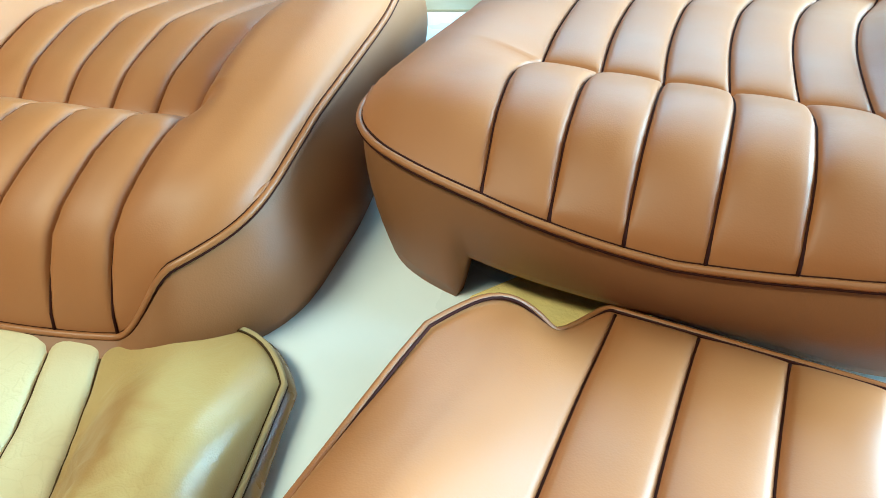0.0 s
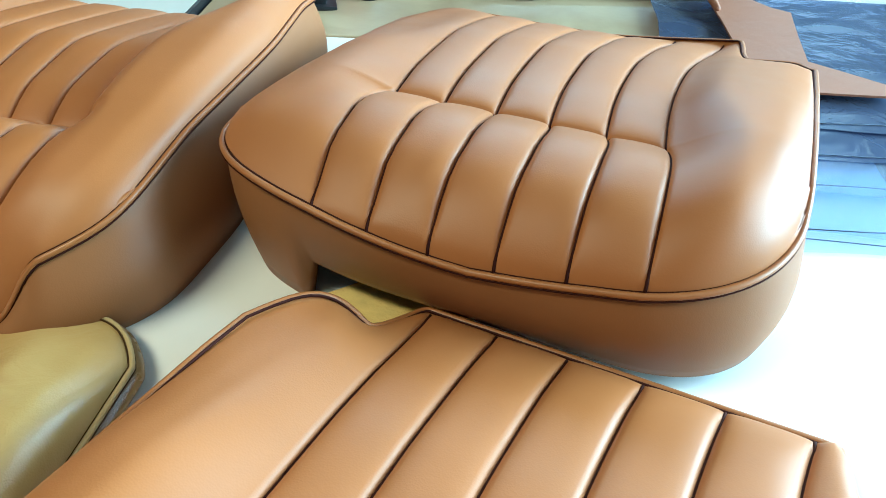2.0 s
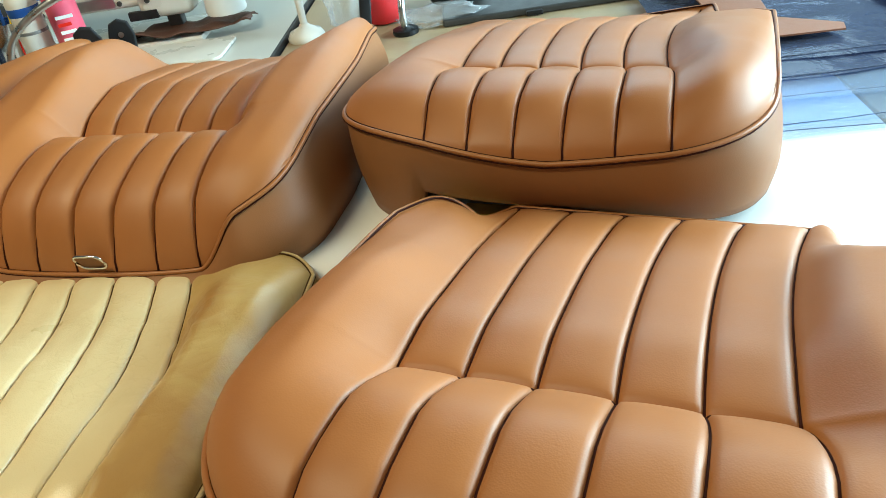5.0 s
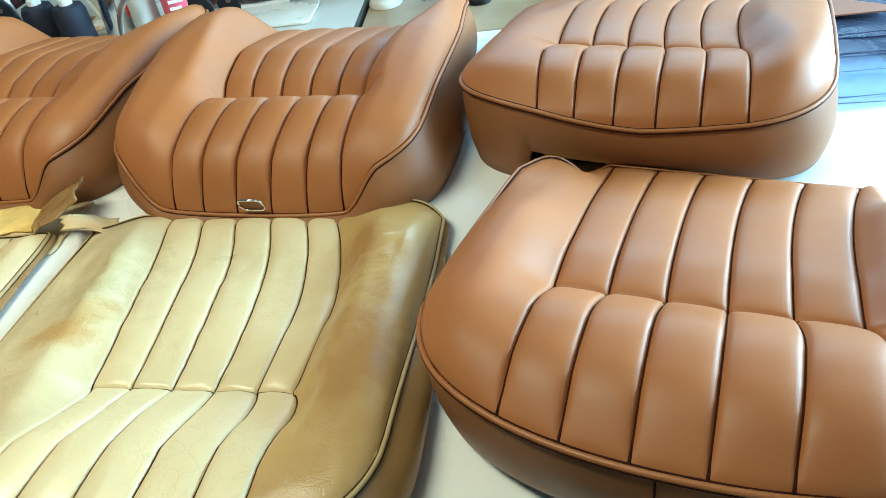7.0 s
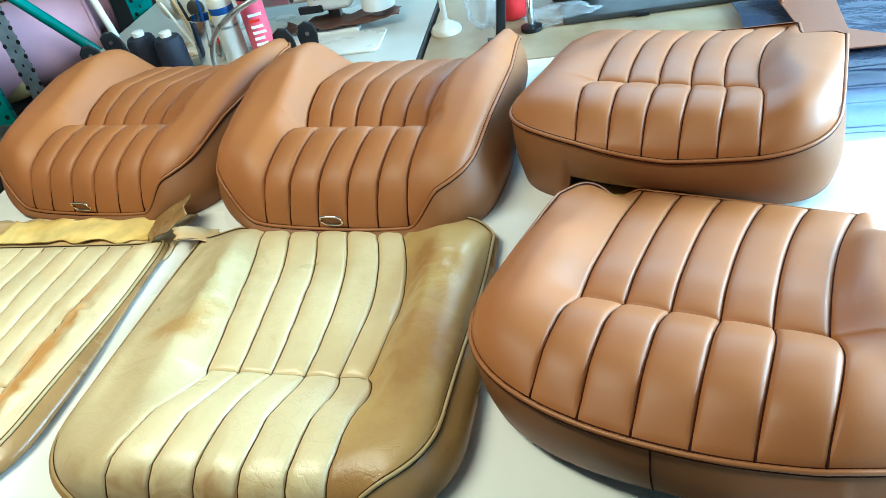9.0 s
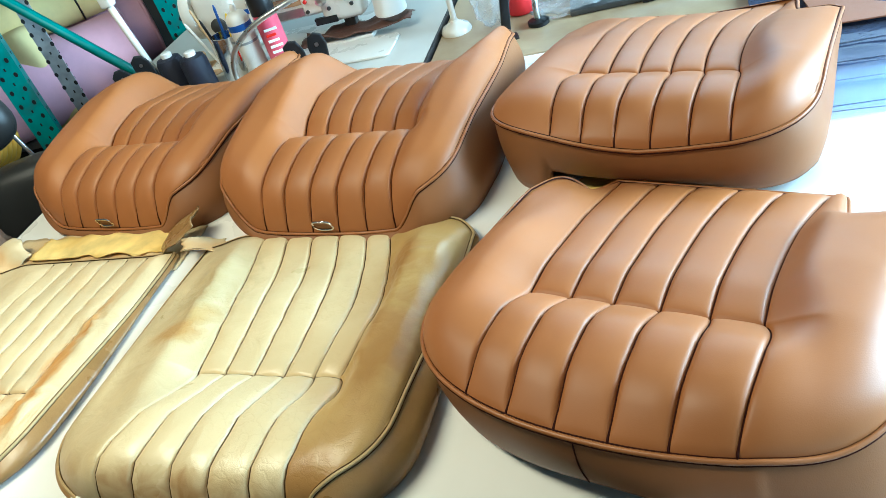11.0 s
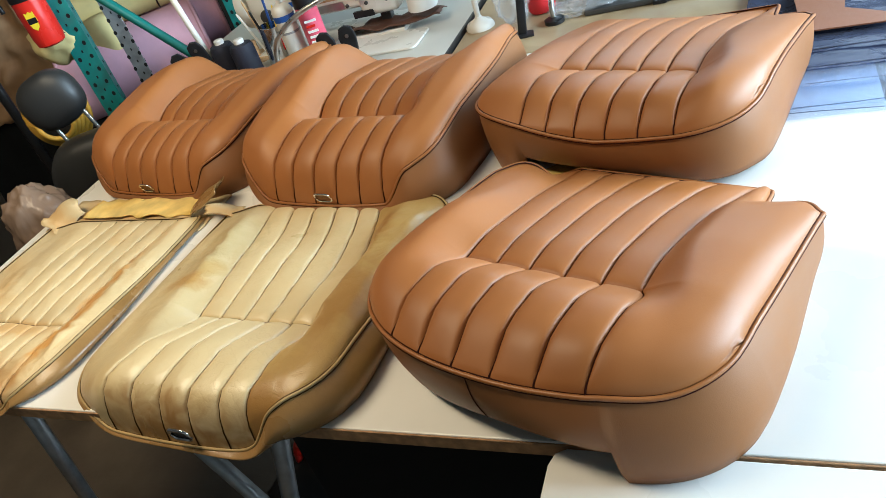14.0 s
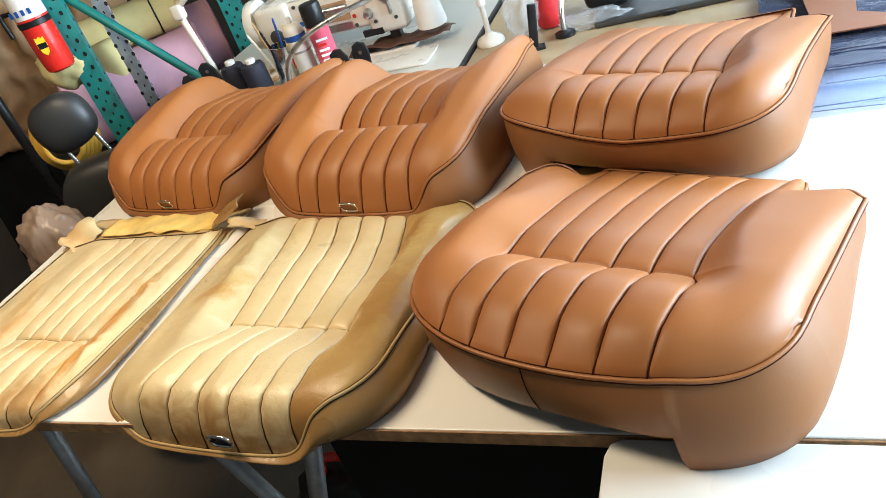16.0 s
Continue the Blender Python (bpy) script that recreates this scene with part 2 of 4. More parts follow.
GREY_TOP = mat("grey_machine_table", (0.56, 0.55, 0.50), 0.4, 0, 0.05, 12, 0.05, 90)


def film(name, tint, through_it, rough):
    """Clear film: tinted see-through with a glossy surface."""
    m, nt, b = nodes_of(name)
    N, L = nt.nodes.new, nt.links.new
    b.inputs["Base Color"].default_value = (*tint, 1)
    b.inputs["Roughness"].default_value = rough
    tr = N("ShaderNodeBsdfTransparent")
    tr.inputs[0].default_value = (*tint, 1)
    mix = N("ShaderNodeMixShader")
    mix.inputs[0].default_value = through_it
    L(b.outputs[0], mix.inputs[1])
    L(tr.outputs[0], mix.inputs[2])
    tc, n = N("ShaderNodeTexCoord"), N("ShaderNodeTexNoise")
    n.inputs["Scale"].default_value, n.inputs["Detail"].default_value, n.inputs["Distortion"].default_value = 9, 4, 1.5
    L(tc.outputs["Object"], n.inputs["Vector"])
    bp = N("ShaderNodeBump")
    bp.inputs["Strength"].default_value, bp.inputs["Distance"].default_value = 0.5, 0.01
    L(n.outputs["Fac"], bp.inputs["Height"])
    L(bp.outputs[0], b.inputs["Normal"])
    L(mix.outputs[0], nt.nodes["Material Output"].inputs["Surface"])
    return m


VINYL = film("blue_clear_vinyl", (0.74, 0.80, 0.91), 0.86, 0.15)
# deep tint joins the stacked film's blue with dark reflections painted in
VINYL_DEEP = film("dark_reflecting_blue_vinyl", (0.16, 0.185, 0.30), 0.66, 0.18)
FILM_EDGE = mat("film_edge", (0.13, 0.15, 0.22), 0.4, 0, 0.1, 20, 0)
POLY = film("clear_polythene", (0.9, 0.91, 0.92), 0.78, 0.12)
GREY_POLY = film("grey_bag_film", (0.40, 0.28, 0.20), 0.42, 0.25)

# ---- mesh helpers ----


def mesh_from(name, verts, faces, smooth=True):
    me = bpy.data.meshes.new(name)
    me.from_pydata([tuple(map(float, v)) for v in verts], [], faces)
    me.update()
    if smooth:
        me.polygons.foreach_set("use_smooth", [True] * len(me.polygons))
    return me


def part(name, data, material, parent=None, label="", m=None):
    """Links a bmesh or a mesh as ONE object under a thing or a part."""
    if isinstance(data, bmesh.types.BMesh):
        me = bpy.data.meshes.new(name)
        data.to_mesh(me)
        data.free()
        data = me
    ob = new(name, data)
    data.materials.clear()
    data.materials.append(material)
    ob.parent = parent
    if m is not None:
        ob.matrix_basis = m
    if label:
        tagged(ob, label)
    return ob


def thing(name, m, label, category, group="", kind=""):
    ob = new(name)
    ob.matrix_basis = m
    ob.empty_display_size = 0.05
    return tagged(ob, label, category, group, kind)


def box(x0, x1, y0, y1, z0, z1, bevel=0.003, seg=2):
    bm = bmesh.new()
    bmesh.ops.create_cube(bm, size=1, matrix=Matrix.Translation(((x0 + x1) / 2, (y0 + y1) / 2, (z0 + z1) / 2)) @ Matrix.Diagonal((x1 - x0, y1 - y0, z1 - z0, 1)))
    if bevel:
        bmesh.ops.bevel(bm, geom=bm.edges[:], offset=bevel, segments=seg, affect="EDGES", profile=0.5)
        for f in bm.faces:
            f.smooth = seg > 2
    return bm


def lathe(profile, n=28, m=None):
    """A turned body from (radius, height) pairs."""
    verts, faces = [], []
    for r, z in profile:
        for i in range(n):
            a = 2 * math.pi * i / n
            verts.append((r * math.cos(a), r * math.sin(a), z))
    for k in range(len(profile) - 1):
        for i in range(n):
            j = (i + 1) % n
            faces.append((k * n + i, k * n + j, (k + 1) * n + j, (k + 1) * n + i))
    faces.append(tuple(reversed(range(n))))
    faces.append(tuple((len(profile) - 1) * n + i for i in range(n)))
    if m is not None:
        verts = [m @ Vector(v) for v in verts]
    me = mesh_from("lathe", verts, faces)
    me.set_sharp_from_angle(angle=radians(40))
    return me


def tube(points, radius, n=10, closed=False):
    """A round bar along a line of points."""
    P = [Vector(p) for p in points]
    verts, faces, up = [], [], Vector((0.013, 0.02, 1))
    K = len(P)
    for i, p in enumerate(P):
        a = P[(i - 1) % K] if closed or i else P[i]
        c = P[(i + 1) % K] if closed or i < K - 1 else P[i]
        d = (c - a).normalized()
        s = d.cross(up)
        if s.length < 0.05:
            s = d.cross(Vector((1, 0, 0)))
        s.normalize()
        w = s.cross(d)
        r = radius[i] if isinstance(radius, (list, tuple)) else radius
        for k in range(n):
            t = 2 * math.pi * k / n
            verts.append(p + s * (r * math.cos(t)) + w * (r * math.sin(t)))
    for i in range(K if closed else K - 1):
        j = (i + 1) % K
        for k in range(n):
            q = (k + 1) % n
            faces.append((i * n + k, i * n + q, j * n + q, j * n + k))
    if not closed:
        faces += [tuple(reversed(range(n))), tuple((K - 1) * n + k for k in range(n))]
    return mesh_from("tube", verts, faces)


def curve_points(ctrl, steps=8):
    """A smooth line through the given points."""
    C = [Vector(c) for c in ctrl]
    out = []
    for i in range(len(C) - 1):
        p0, p1, p2, p3 = C[max(i - 1, 0)], C[i], C[i + 1], C[min(i + 2, len(C) - 1)]
        for s in range(steps):
            t = s / steps
            out.append(0.5 * ((2 * p1) + (p2 - p0) * t + (2 * p0 - 5 * p1 + 4 * p2 - p3) * t * t + (3 * p1 - p0 - 3 * p2 + p3) * t ** 3))
    return out + [C[-1]]


def slab(outline, z0, z1, bevel=0.002):
    """A flat piece cut to an outline."""
    bm = bmesh.new()
    f = bm.faces.new([bm.verts.new((x, y, z0)) for x, y in outline])
    ext = bmesh.ops.extrude_face_region(bm, geom=[f])
    for v in ext["geom"]:
        if isinstance(v, bmesh.types.BMVert):
            v.co.z = z1
    bmesh.ops.recalc_face_normals(bm, faces=bm.faces[:])
    if bevel:
        bmesh.ops.bevel(bm, geom=[e for e in bm.edges if abs(e.verts[0].co.z - e.verts[1].co.z) < 1e-6], offset=bevel, segments=2, affect="EDGES", profile=0.5)
    return bm


def rounded(w, h, r, n=5, cx=0.0, cy=0.0):
    pts = []
    for sx, sy, a0 in ((1, 1, 0), (-1, 1, 90), (-1, -1, 180), (1, -1, 270)):
        for i in range(n + 1):
            a = radians(a0 + 90 * i / n)
            pts.append((cx + sx * (w / 2 - r) + r * math.cos(a), cy + sy * (h / 2 - r) + r * math.sin(a)))
    return pts


def crumple(radius, seed, squash=(1, 1, 1), amp=0.25, sub=4, freq=2.5, sharp=True):
    """A creased, closed bag or lump."""
    bm = bmesh.new()
    bmesh.ops.create_icosphere(bm, subdivisions=sub, radius=1)
    for v in bm.verts:
        p = v.co.copy()
        q = Vector((seed * 3.1, seed * 1.7, seed * 0.9))
        d = noise.noise(p * freq + q) * amp + (abs(noise.noise(p * freq * 2.3 + q)) - 0.2) * amp * (0.9 if sharp else 0.3)
        v.co = Vector((p.x * squash[0], p.y * squash[1], p.z * squash[2])) * radius * (1 + d)
    for f in bm.faces:
        f.smooth = True
    return bm


# ---- seats and covers ----


def step(x, a, b):
    t = np.clip((np.asarray(x, float) - a) / (b - a), 0, 1)
    return t * t * (3 - 2 * t)


def profile(*pts):
    """A smooth height curve through (v, z) pairs."""
    xs = np.linspace(pts[0][0] - 0.05, pts[-1][0] + 0.05, 400)
    ys = np.interp(xs, [p[0] for p in pts], [p[1] for p in pts])
    k = np.hanning(31)
    ys = np.convolve(np.pad(ys, 15, mode="edge"), k / k.sum(), mode="valid")
    return lambda v: np.interp(v, xs, ys)


def upholstery(root, spec, mats, seed=0.0):
    """A seat body: pleats and bolsters as single panels, piping round the edge, and a skirt below it."""
    half, left, right, n = spec["half"], spec["left"], spec["right"], 5
    top_m, skirt_m, welt_m, side_m, seam_m = mats
    seams = half * np.array(spec["seams"])
    inner = np.array([0, 0.025, 0.06, 0.12, 0.22, 0.36, 0.5, 0.64, 0.78, 0.88, 0.94, 0.975])
    side = np.array([0, 0.015, 0.035, 0.06, 0.09, 0.13, 0.17, 0.22, 0.27, 0.32, 0.37, 0.42, 0.47, 0.52, 0.57, 0.62, 0.67, 0.72, 0.77, 0.815, 0.855, 0.89, 0.92, 0.945, 0.965, 0.985])
    us = [-left] + list(-half - (left - half) * side[::-1][:-1])
    for k in range(n):
        us += list(seams[k] + (seams[k + 1] - seams[k]) * inner)
    us += list(half + (right - half) * side) + [right]
    us = np.array(us)
    nl = len(side)
    cols = [(0, nl)] + [(nl + k * len(inner), nl + (k + 1) * len(inner)) for k in range(n)] + [(nl + n * len(inner), len(us) - 1)]
    tf = np.array([0, 0.02, 0.05, 0.1, 0.18, 0.28, 0.4, 0.52, 0.64, 0.75, 0.84, 0.9, 0.94, 0.97, 0.985, 1])
    tb = np.concatenate([[0, 0.008, 0.016, 0.03, 0.05], np.linspace(0.075, 0.9, 34), [0.925, 0.95, 0.97, 0.985, 1]])
    vf, vb = spec["front"](us), spec["back"](us)
    V = np.concatenate([vf[None] * (1 - tf[:, None]), vb[None] * tb[1:, None]])
    U = np.repeat(us[None], len(V), 0)
    X, Y = spec["warp"](U, V)
    nf = len(tf) - 1
    # distance to the edge
    ring = [(0, j) for j in range(len(us))] + [(i, len(us) - 1) for i in range(1, len(V))] + [(len(V) - 1, j) for j in range(len(us) - 2, -1, -1)] + [(i, 0) for i in range(len(V) - 2, 0, -1)]
    bx, by = np.array([X[r] for r in ring]), np.array([Y[r] for r in ring])
    fine = np.linspace(0, 1, 4, endpoint=False)
    fx = (bx[:, None] * (1 - fine) + np.roll(bx, -1)[:, None] * fine).ravel()
    fy = (by[:, None] * (1 - fine) + np.roll(by, -1)[:, None] * fine).ravel()
    D = np.sqrt(((X.ravel()[:, None] - fx) ** 2 + (Y.ravel()[:, None] - fy) ** 2).min(1)).reshape(X.shape)
    for r in ring:
        D[r] = 0
    W = spec["welt"](U, V)
    t = np.clip(D / spec["roll"], 0, 1)
    q = np.sqrt(np.clip(1 - (1 - t) ** 2, 0, 1))
    Z = W + (spec["height"](U, V) - W) * q
    # pleats
    ph = spec["puff"]
    x = np.clip(np.interp(U, seams, np.arange(n + 1)), 0, n - 1e-9) % 1
    inside = (np.abs(U) < half - 1e-9)
    cross = 1 - np.exp(-np.abs(V) / 0.008)
    pil = np.where(inside, 1 - np.abs(2 * x - 1) ** 3.4, 0) * (0.25 + 0.75 * cross)
    out = np.where(inside, 0, 1 - np.exp(-np.clip(np.abs(U) - half, 0, 1) / 0.014))
    edge = 0.25 + 0.75 * np.clip(D / 0.03, 0, 1)
    push = ph * (pil + out) * edge - np.where(inside, 0.35 * ph * np.exp(-(V / 0.01) ** 2), 0)
    on = np.min(np.abs(U[..., None] - seams), -1)
    push -= 0.9 * ph * np.exp(-(on / 0.0016) ** 2) * np.clip(D / 0.02, 0.2, 1)
    push -= np.where(np.abs(U) <= half + 1e-9, 0.9 * ph * np.exp(-(V / 0.002) ** 2), 0)
    if spec["crease"]:
        for i in range(Z.shape[0]):
            for j in range(Z.shape[1]):
                p = Vector((X[i, j] * 9, Y[i, j] * 9, seed))
                fold = abs(noise.noise(Vector((X[i, j] * 16 + Y[i, j] * 7, Y[i, j] * 6 - X[i, j] * 3, seed + 9))))
                push[i, j] += spec["crease"] * (noise.noise(p) + 0.5 * abs(noise.noise(p * 2.7)) + 0.10 * abs(noise.noise(p * 7)) - 0.6 * max(0, 0.25 - fold)) * min(1, D[i, j] / 0.03)
    for pu, pv, pr, amp in spec["pucker"]:
        near = np.exp(-((U - pu) ** 2 + (V - pv) ** 2) / pr ** 2)
        push += amp * near * np.array([[abs(noise.noise(Vector((a * 38 + b * 15, b * 55, seed)))) - 0.2 for a, b in zip(ua, va)] for ua, va in zip(X, Y)])
    push *= np.clip(D / 0.006, 0, 1)
    P = np.stack([X, Y, Z + spec["tilt"] * X * np.clip(Z / 0.06, 0, 1)], -1)
    NRM = np.cross(np.gradient(P, axis=1), np.gradient(P, axis=0))
    NRM /= np.linalg.norm(NRM, axis=-1, keepdims=True) + 1e-12
    NRM[0], NRM[-1], NRM[:, 0], NRM[:, -1] = NRM[1], NRM[-2], NRM[:, 1], NRM[:, -2]
    # the bolsters swell upwards, the pleats across their own slope
    lift = step(np.abs(U), half + 0.02, half + 0.08)[..., None]
    NRM = NRM * (1 - lift) + np.array((0.0, 0.0, 1.0)) * lift
    P = P + NRM * push[..., None]

    def patch(name, i0, i1, j0, j1, material, label=""):
        A = P[i0:i1 + 1, j0:j1 + 1]
        h, w = A.shape[:2]
        faces = [(i * w + j, i * w + j + 1, (i + 1) * w + j + 1, (i + 1) * w + j) for i in range(h - 1) for j in range(w - 1)]
        part(name, mesh_from(name, A.reshape(-1, 3), faces), material, root, label)

    last = len(V) - 1
    patch("side_bolster", 0, last, *cols[0], side_m[0])
    patch("side_bolster", 0, last, *cols[-1], side_m[1])
    for c in cols[1:-1]:
        patch("pleat", 0, nf, *c, top_m)
        patch("pleat", nf, last, *c, top_m)
    # dark tubes follow the stitched seams and add the shade of the grooves
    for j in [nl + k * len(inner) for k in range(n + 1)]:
        part("seam", tube([P[i, j] + NRM[i, j] * 0.0005 for i in range(0, last)], spec["stitch"], 6), seam_m, root)
    part("cross_seam", tube([P[nf, j] + NRM[nf, j] * 0.0005 for j in range(nl, nl + n * len(inner) + 1)], spec["stitch"], 6), seam_m, root)
    B = np.array([P[r] for r in ring])
    nx, ny = np.roll(by, -1) - np.roll(by, 1), -(np.roll(bx, -1) - np.roll(bx, 1))
    for _ in range(2):
        nx, ny = (np.roll(nx, 1) + 2 * nx + np.roll(nx, -1)) / 4, (np.roll(ny, 1) + 2 * ny + np.roll(ny, -1)) / 4
    ln = np.sqrt(nx ** 2 + ny ** 2) + 1e-9
    nx, ny = nx / ln, ny / ln
    ru, rv = np.array([U[r] for r in ring]), np.array([V[r] for r in ring])
    zb = spec["bottom"](ru, rv)
    flank = spec["flank"] * step(ru, -0.02, 0.26) * step(-rv, -0.30, 0.02)
    levels = np.concatenate([np.linspace(0, 1, 9), [1.0, 0.85]])
    rows = []
    for k, s in enumerate(levels):
        off = spec["bulge"] * math.sin(math.pi * min(s, 1)) - spec["inset"] * s ** 1.5 - (0.012 if k >= 9 else 0)
        z = B[:, 2] + (zb - B[:, 2]) * s
        o = off + flank * math.sin(math.pi / 2 * min(1, 1.25 * s))
        rows.append(np.stack([B[:, 0] + nx * o, B[:, 1] + ny * o, z], -1))
    R = np.concatenate(rows)
    m = len(ring)
    faces = [(k * m + i, (k + 1) * m + i, (k + 1) * m + (i + 1) % m, k * m + (i + 1) % m) for k in range(len(levels) - 1) for i in range(m)]
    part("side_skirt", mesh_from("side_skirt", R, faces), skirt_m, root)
    pts = [B[i] + np.array((nx[i] * 0.002, ny[i] * 0.002, 0.0005)) for i in range(m) if i == 0 or np.linalg.norm(B[i] - B[i - 1]) > 0.0015]
    part("piping", tube(pts, spec["pipe"], 8, True), welt_m, root)
    # dark tubes inside and under the piping draw the shade along it
    for name, away, up in (("piping_shade_line", -1.0, 0.55), ("piping_shade_line", 0.6, -1.0)):
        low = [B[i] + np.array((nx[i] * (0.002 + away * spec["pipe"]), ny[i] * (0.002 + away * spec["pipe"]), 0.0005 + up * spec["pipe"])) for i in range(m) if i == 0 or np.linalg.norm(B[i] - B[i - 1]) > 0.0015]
        part(name, tube(low, spec["stitch"] * 0.9, 5, True), seam_m, root)
    if spec["skirt_seam"] is not None:
        i = min(range(len(us)), key=lambda k: abs(us[k] - spec["skirt_seam"]))
        part("skirt_seam", tube([r[i] + np.array((nx[i], ny[i], 0)) * 0.0004 for r in rows[:9]], 0.0010, 5), seam_m, root)
    # closing board below, near black for the shaded hollow under the seat
    zc = np.maximum(zb, 0.0) + spec["board"]
    under = np.stack([B[:, 0] - nx * 0.03, B[:, 1] - ny * 0.03, np.minimum(zc, B[:, 2] - 0.005)], -1)
    verts = list(under) + [under.mean(0)]
    part("base_board", mesh_from("base_board", verts, [(i, m, (i + 1) % m) for i in range(m)]), DARK_PANEL, root, "underside board, near black for the shaded recess")


def run(p, V, s, depth, length):
    """How far the pleats swing sideways in front of the cross seam and behind it."""
    x, y = np.clip(-V / depth, 0, 1), np.clip(V / length, 0, 1)
    bow = 1.09 * x * (1 - x) / (x + 0.09)
    d, e, g, h = p["lean"], p["bow"], p["back_lean"], p["back_bow"]
    return (d[0] + d[1] * s + d[2] * s * s) * x + (e[0] + e[1] * s + e[2] * s * s) * bow + (g[0] + g[1] * s) * y + 4 * (h[0] + h[1] * s) * y * (1 - y)


def cushion_spec(p):
    """A seat cushion. foot: the side (+1 right, -1 left) whose front foot stands clear."""
    half, w, right, foot = p["half"], p["left"], p["right"], p["foot"]
    m = p["mid"]
    mid = profile((-0.20, m[0]), (-0.13, m[1]), (-0.06, m[2]), (0.0, m[3]), (0.06, m[4]), (0.2, m[5]), (0.37, m[6]))
    bol = profile((-0.20, 0.140), (-0.12, 0.165), (0.0, 0.161), (0.1, 0.148), (0.2, 0.125), (0.30, 0.102))
    wc = profile((-0.20, p["centre_edge"][0]), (0.0, p["centre_edge"][1]), (0.2, 0.06), (0.36, m[6] - 0.008))
    ws = profile(*zip((-0.20, 0.0, 0.2, 0.32), p["right_edge"]))
    wl = profile((-0.20, p["left_edge"][0]), (0.0, p["left_edge"][1]), (0.2, 0.108), (0.32, 0.088))

    def warp(U, V):
        lim = np.where(U > 0, right, w)
        return U + run(p, V, np.clip(U / half, -1, 1), 0.19, 0.36) * np.clip((lim - np.abs(U)) / (lim - half), 0, 1), V

    def bottom(u, v):
        a = u * foot
        front = step(-v, 0.02, 0.10)
        raised = np.interp(a, [-0.27, -0.2, 0.155, 0.162, 0.3], [0.012, 0.02, 0.052, 0.0, 0.0])
        return raised * front

    def height(u, v):
        c = mid(v) + p["cross_tilt"] * u
        reach = np.where(u > 0, 0.20 - 0.022 * step(v, 0.0, 0.1), 0.205)
        return c + (bol(v) - 0.36 * p["notch"] * step(-u, 0.1, 0.2) * step(v, 0.05, 0.25) - c) * step((np.abs(u) - half + 0.004) / (reach - half + 0.004), 0, 1)

    return dict(
        half=half, seams=(-1, -0.6, -0.2, 0.2, 0.6, 1), left=w, right=right, warp=warp, roll=0.07, puff=0.0046, crease=0.0007, bulge=0.004, flank=p["flank"], pucker=p["pucker"], inset=0.012, pipe=0.0031, stitch=0.0014, skirt_seam=p["skirt_seam"], board=0.03, tilt=p["tilt"],
        front=lambda u: -0.03 - p["front"][0] * np.clip(1 - np.abs(u / np.where(u > 0, right, w)) ** p["front"][2], 0, 1) ** (1 / p["front"][3]) + p["front"][1] * np.clip(u, -0.22, 0.1),
        back=lambda u: 0.360 - p["notch"] * step(-u, 0.142, 0.182) - 0.065 * np.clip((-u - 0.19) / (w - 0.19), 0, 1) ** 2.6 - p["setback"] * step(u, 0.152, 0.186) - 0.02 * step(u, right - 0.03, right) ** 2,
        height=height, bottom=bottom,
        welt=lambda u, v: wc(v) + (np.where(u > 0, ws(v), wl(v)) - wc(v)) * step(np.abs(u), p["rise"], 0.24) + p["edge_tilt"] * u * step(-v, -0.1, 0.05))


NEAR_CUSHION = dict(
    foot=1, skirt_seam=-0.01, notch=0.055, flank=0.032, half=0.1377, left=0.2574, right=0.2689, mid=(0.136, 0.1665, 0.165, 0.131, 0.13, 0.0973, 0.0472), centre_edge=(0.1294, 0.1251), right_edge=(0.1129, 0.1202, 0.1057, 0.0901), left_edge=(0.1263, 0.1269),
    rise=0.1463, edge_tilt=0.0133, cross_tilt=0.0317, tilt=0.0169, front=(0.1603, 0.0332, 2.178, 2.16), setback=0.0997,
    lean=(0.0079, 0.0053, 0.0005), bow=(-0.0034, 0.0106, 0.0117), back_lean=(-0.0066, 0.0173), back_bow=(-0.0068, -0.0052), pucker=())
FAR_CUSHION = dict(
    foot=-1, skirt_seam=None, notch=0.0, flank=0.016, half=0.1352, left=0.2704, right=0.2569, mid=(0.131, 0.157, 0.158, 0.139, 0.138, 0.1242, 0.085), centre_edge=(0.1002, 0.1136), right_edge=(0.112, 0.1311, 0.1143, 0.0956), left_edge=(0.1395, 0.1145),
    rise=-0.0368, edge_tilt=-0.037, cross_tilt=-0.0491, tilt=0.0372, front=(0.1574, 0.0719, 3.129, 2.513), setback=0.0693,
    lean=(0.0109, 0.0034, 0.0056), bow=(0.0023, 0.0159, -0.0098), back_lean=(0.0044, 0.0152), back_bow=(-0.0149, -0.0052), pucker=((-0.05, -0.15, 0.05, 0.004), (0.06, -0.15, 0.05, 0.003)))


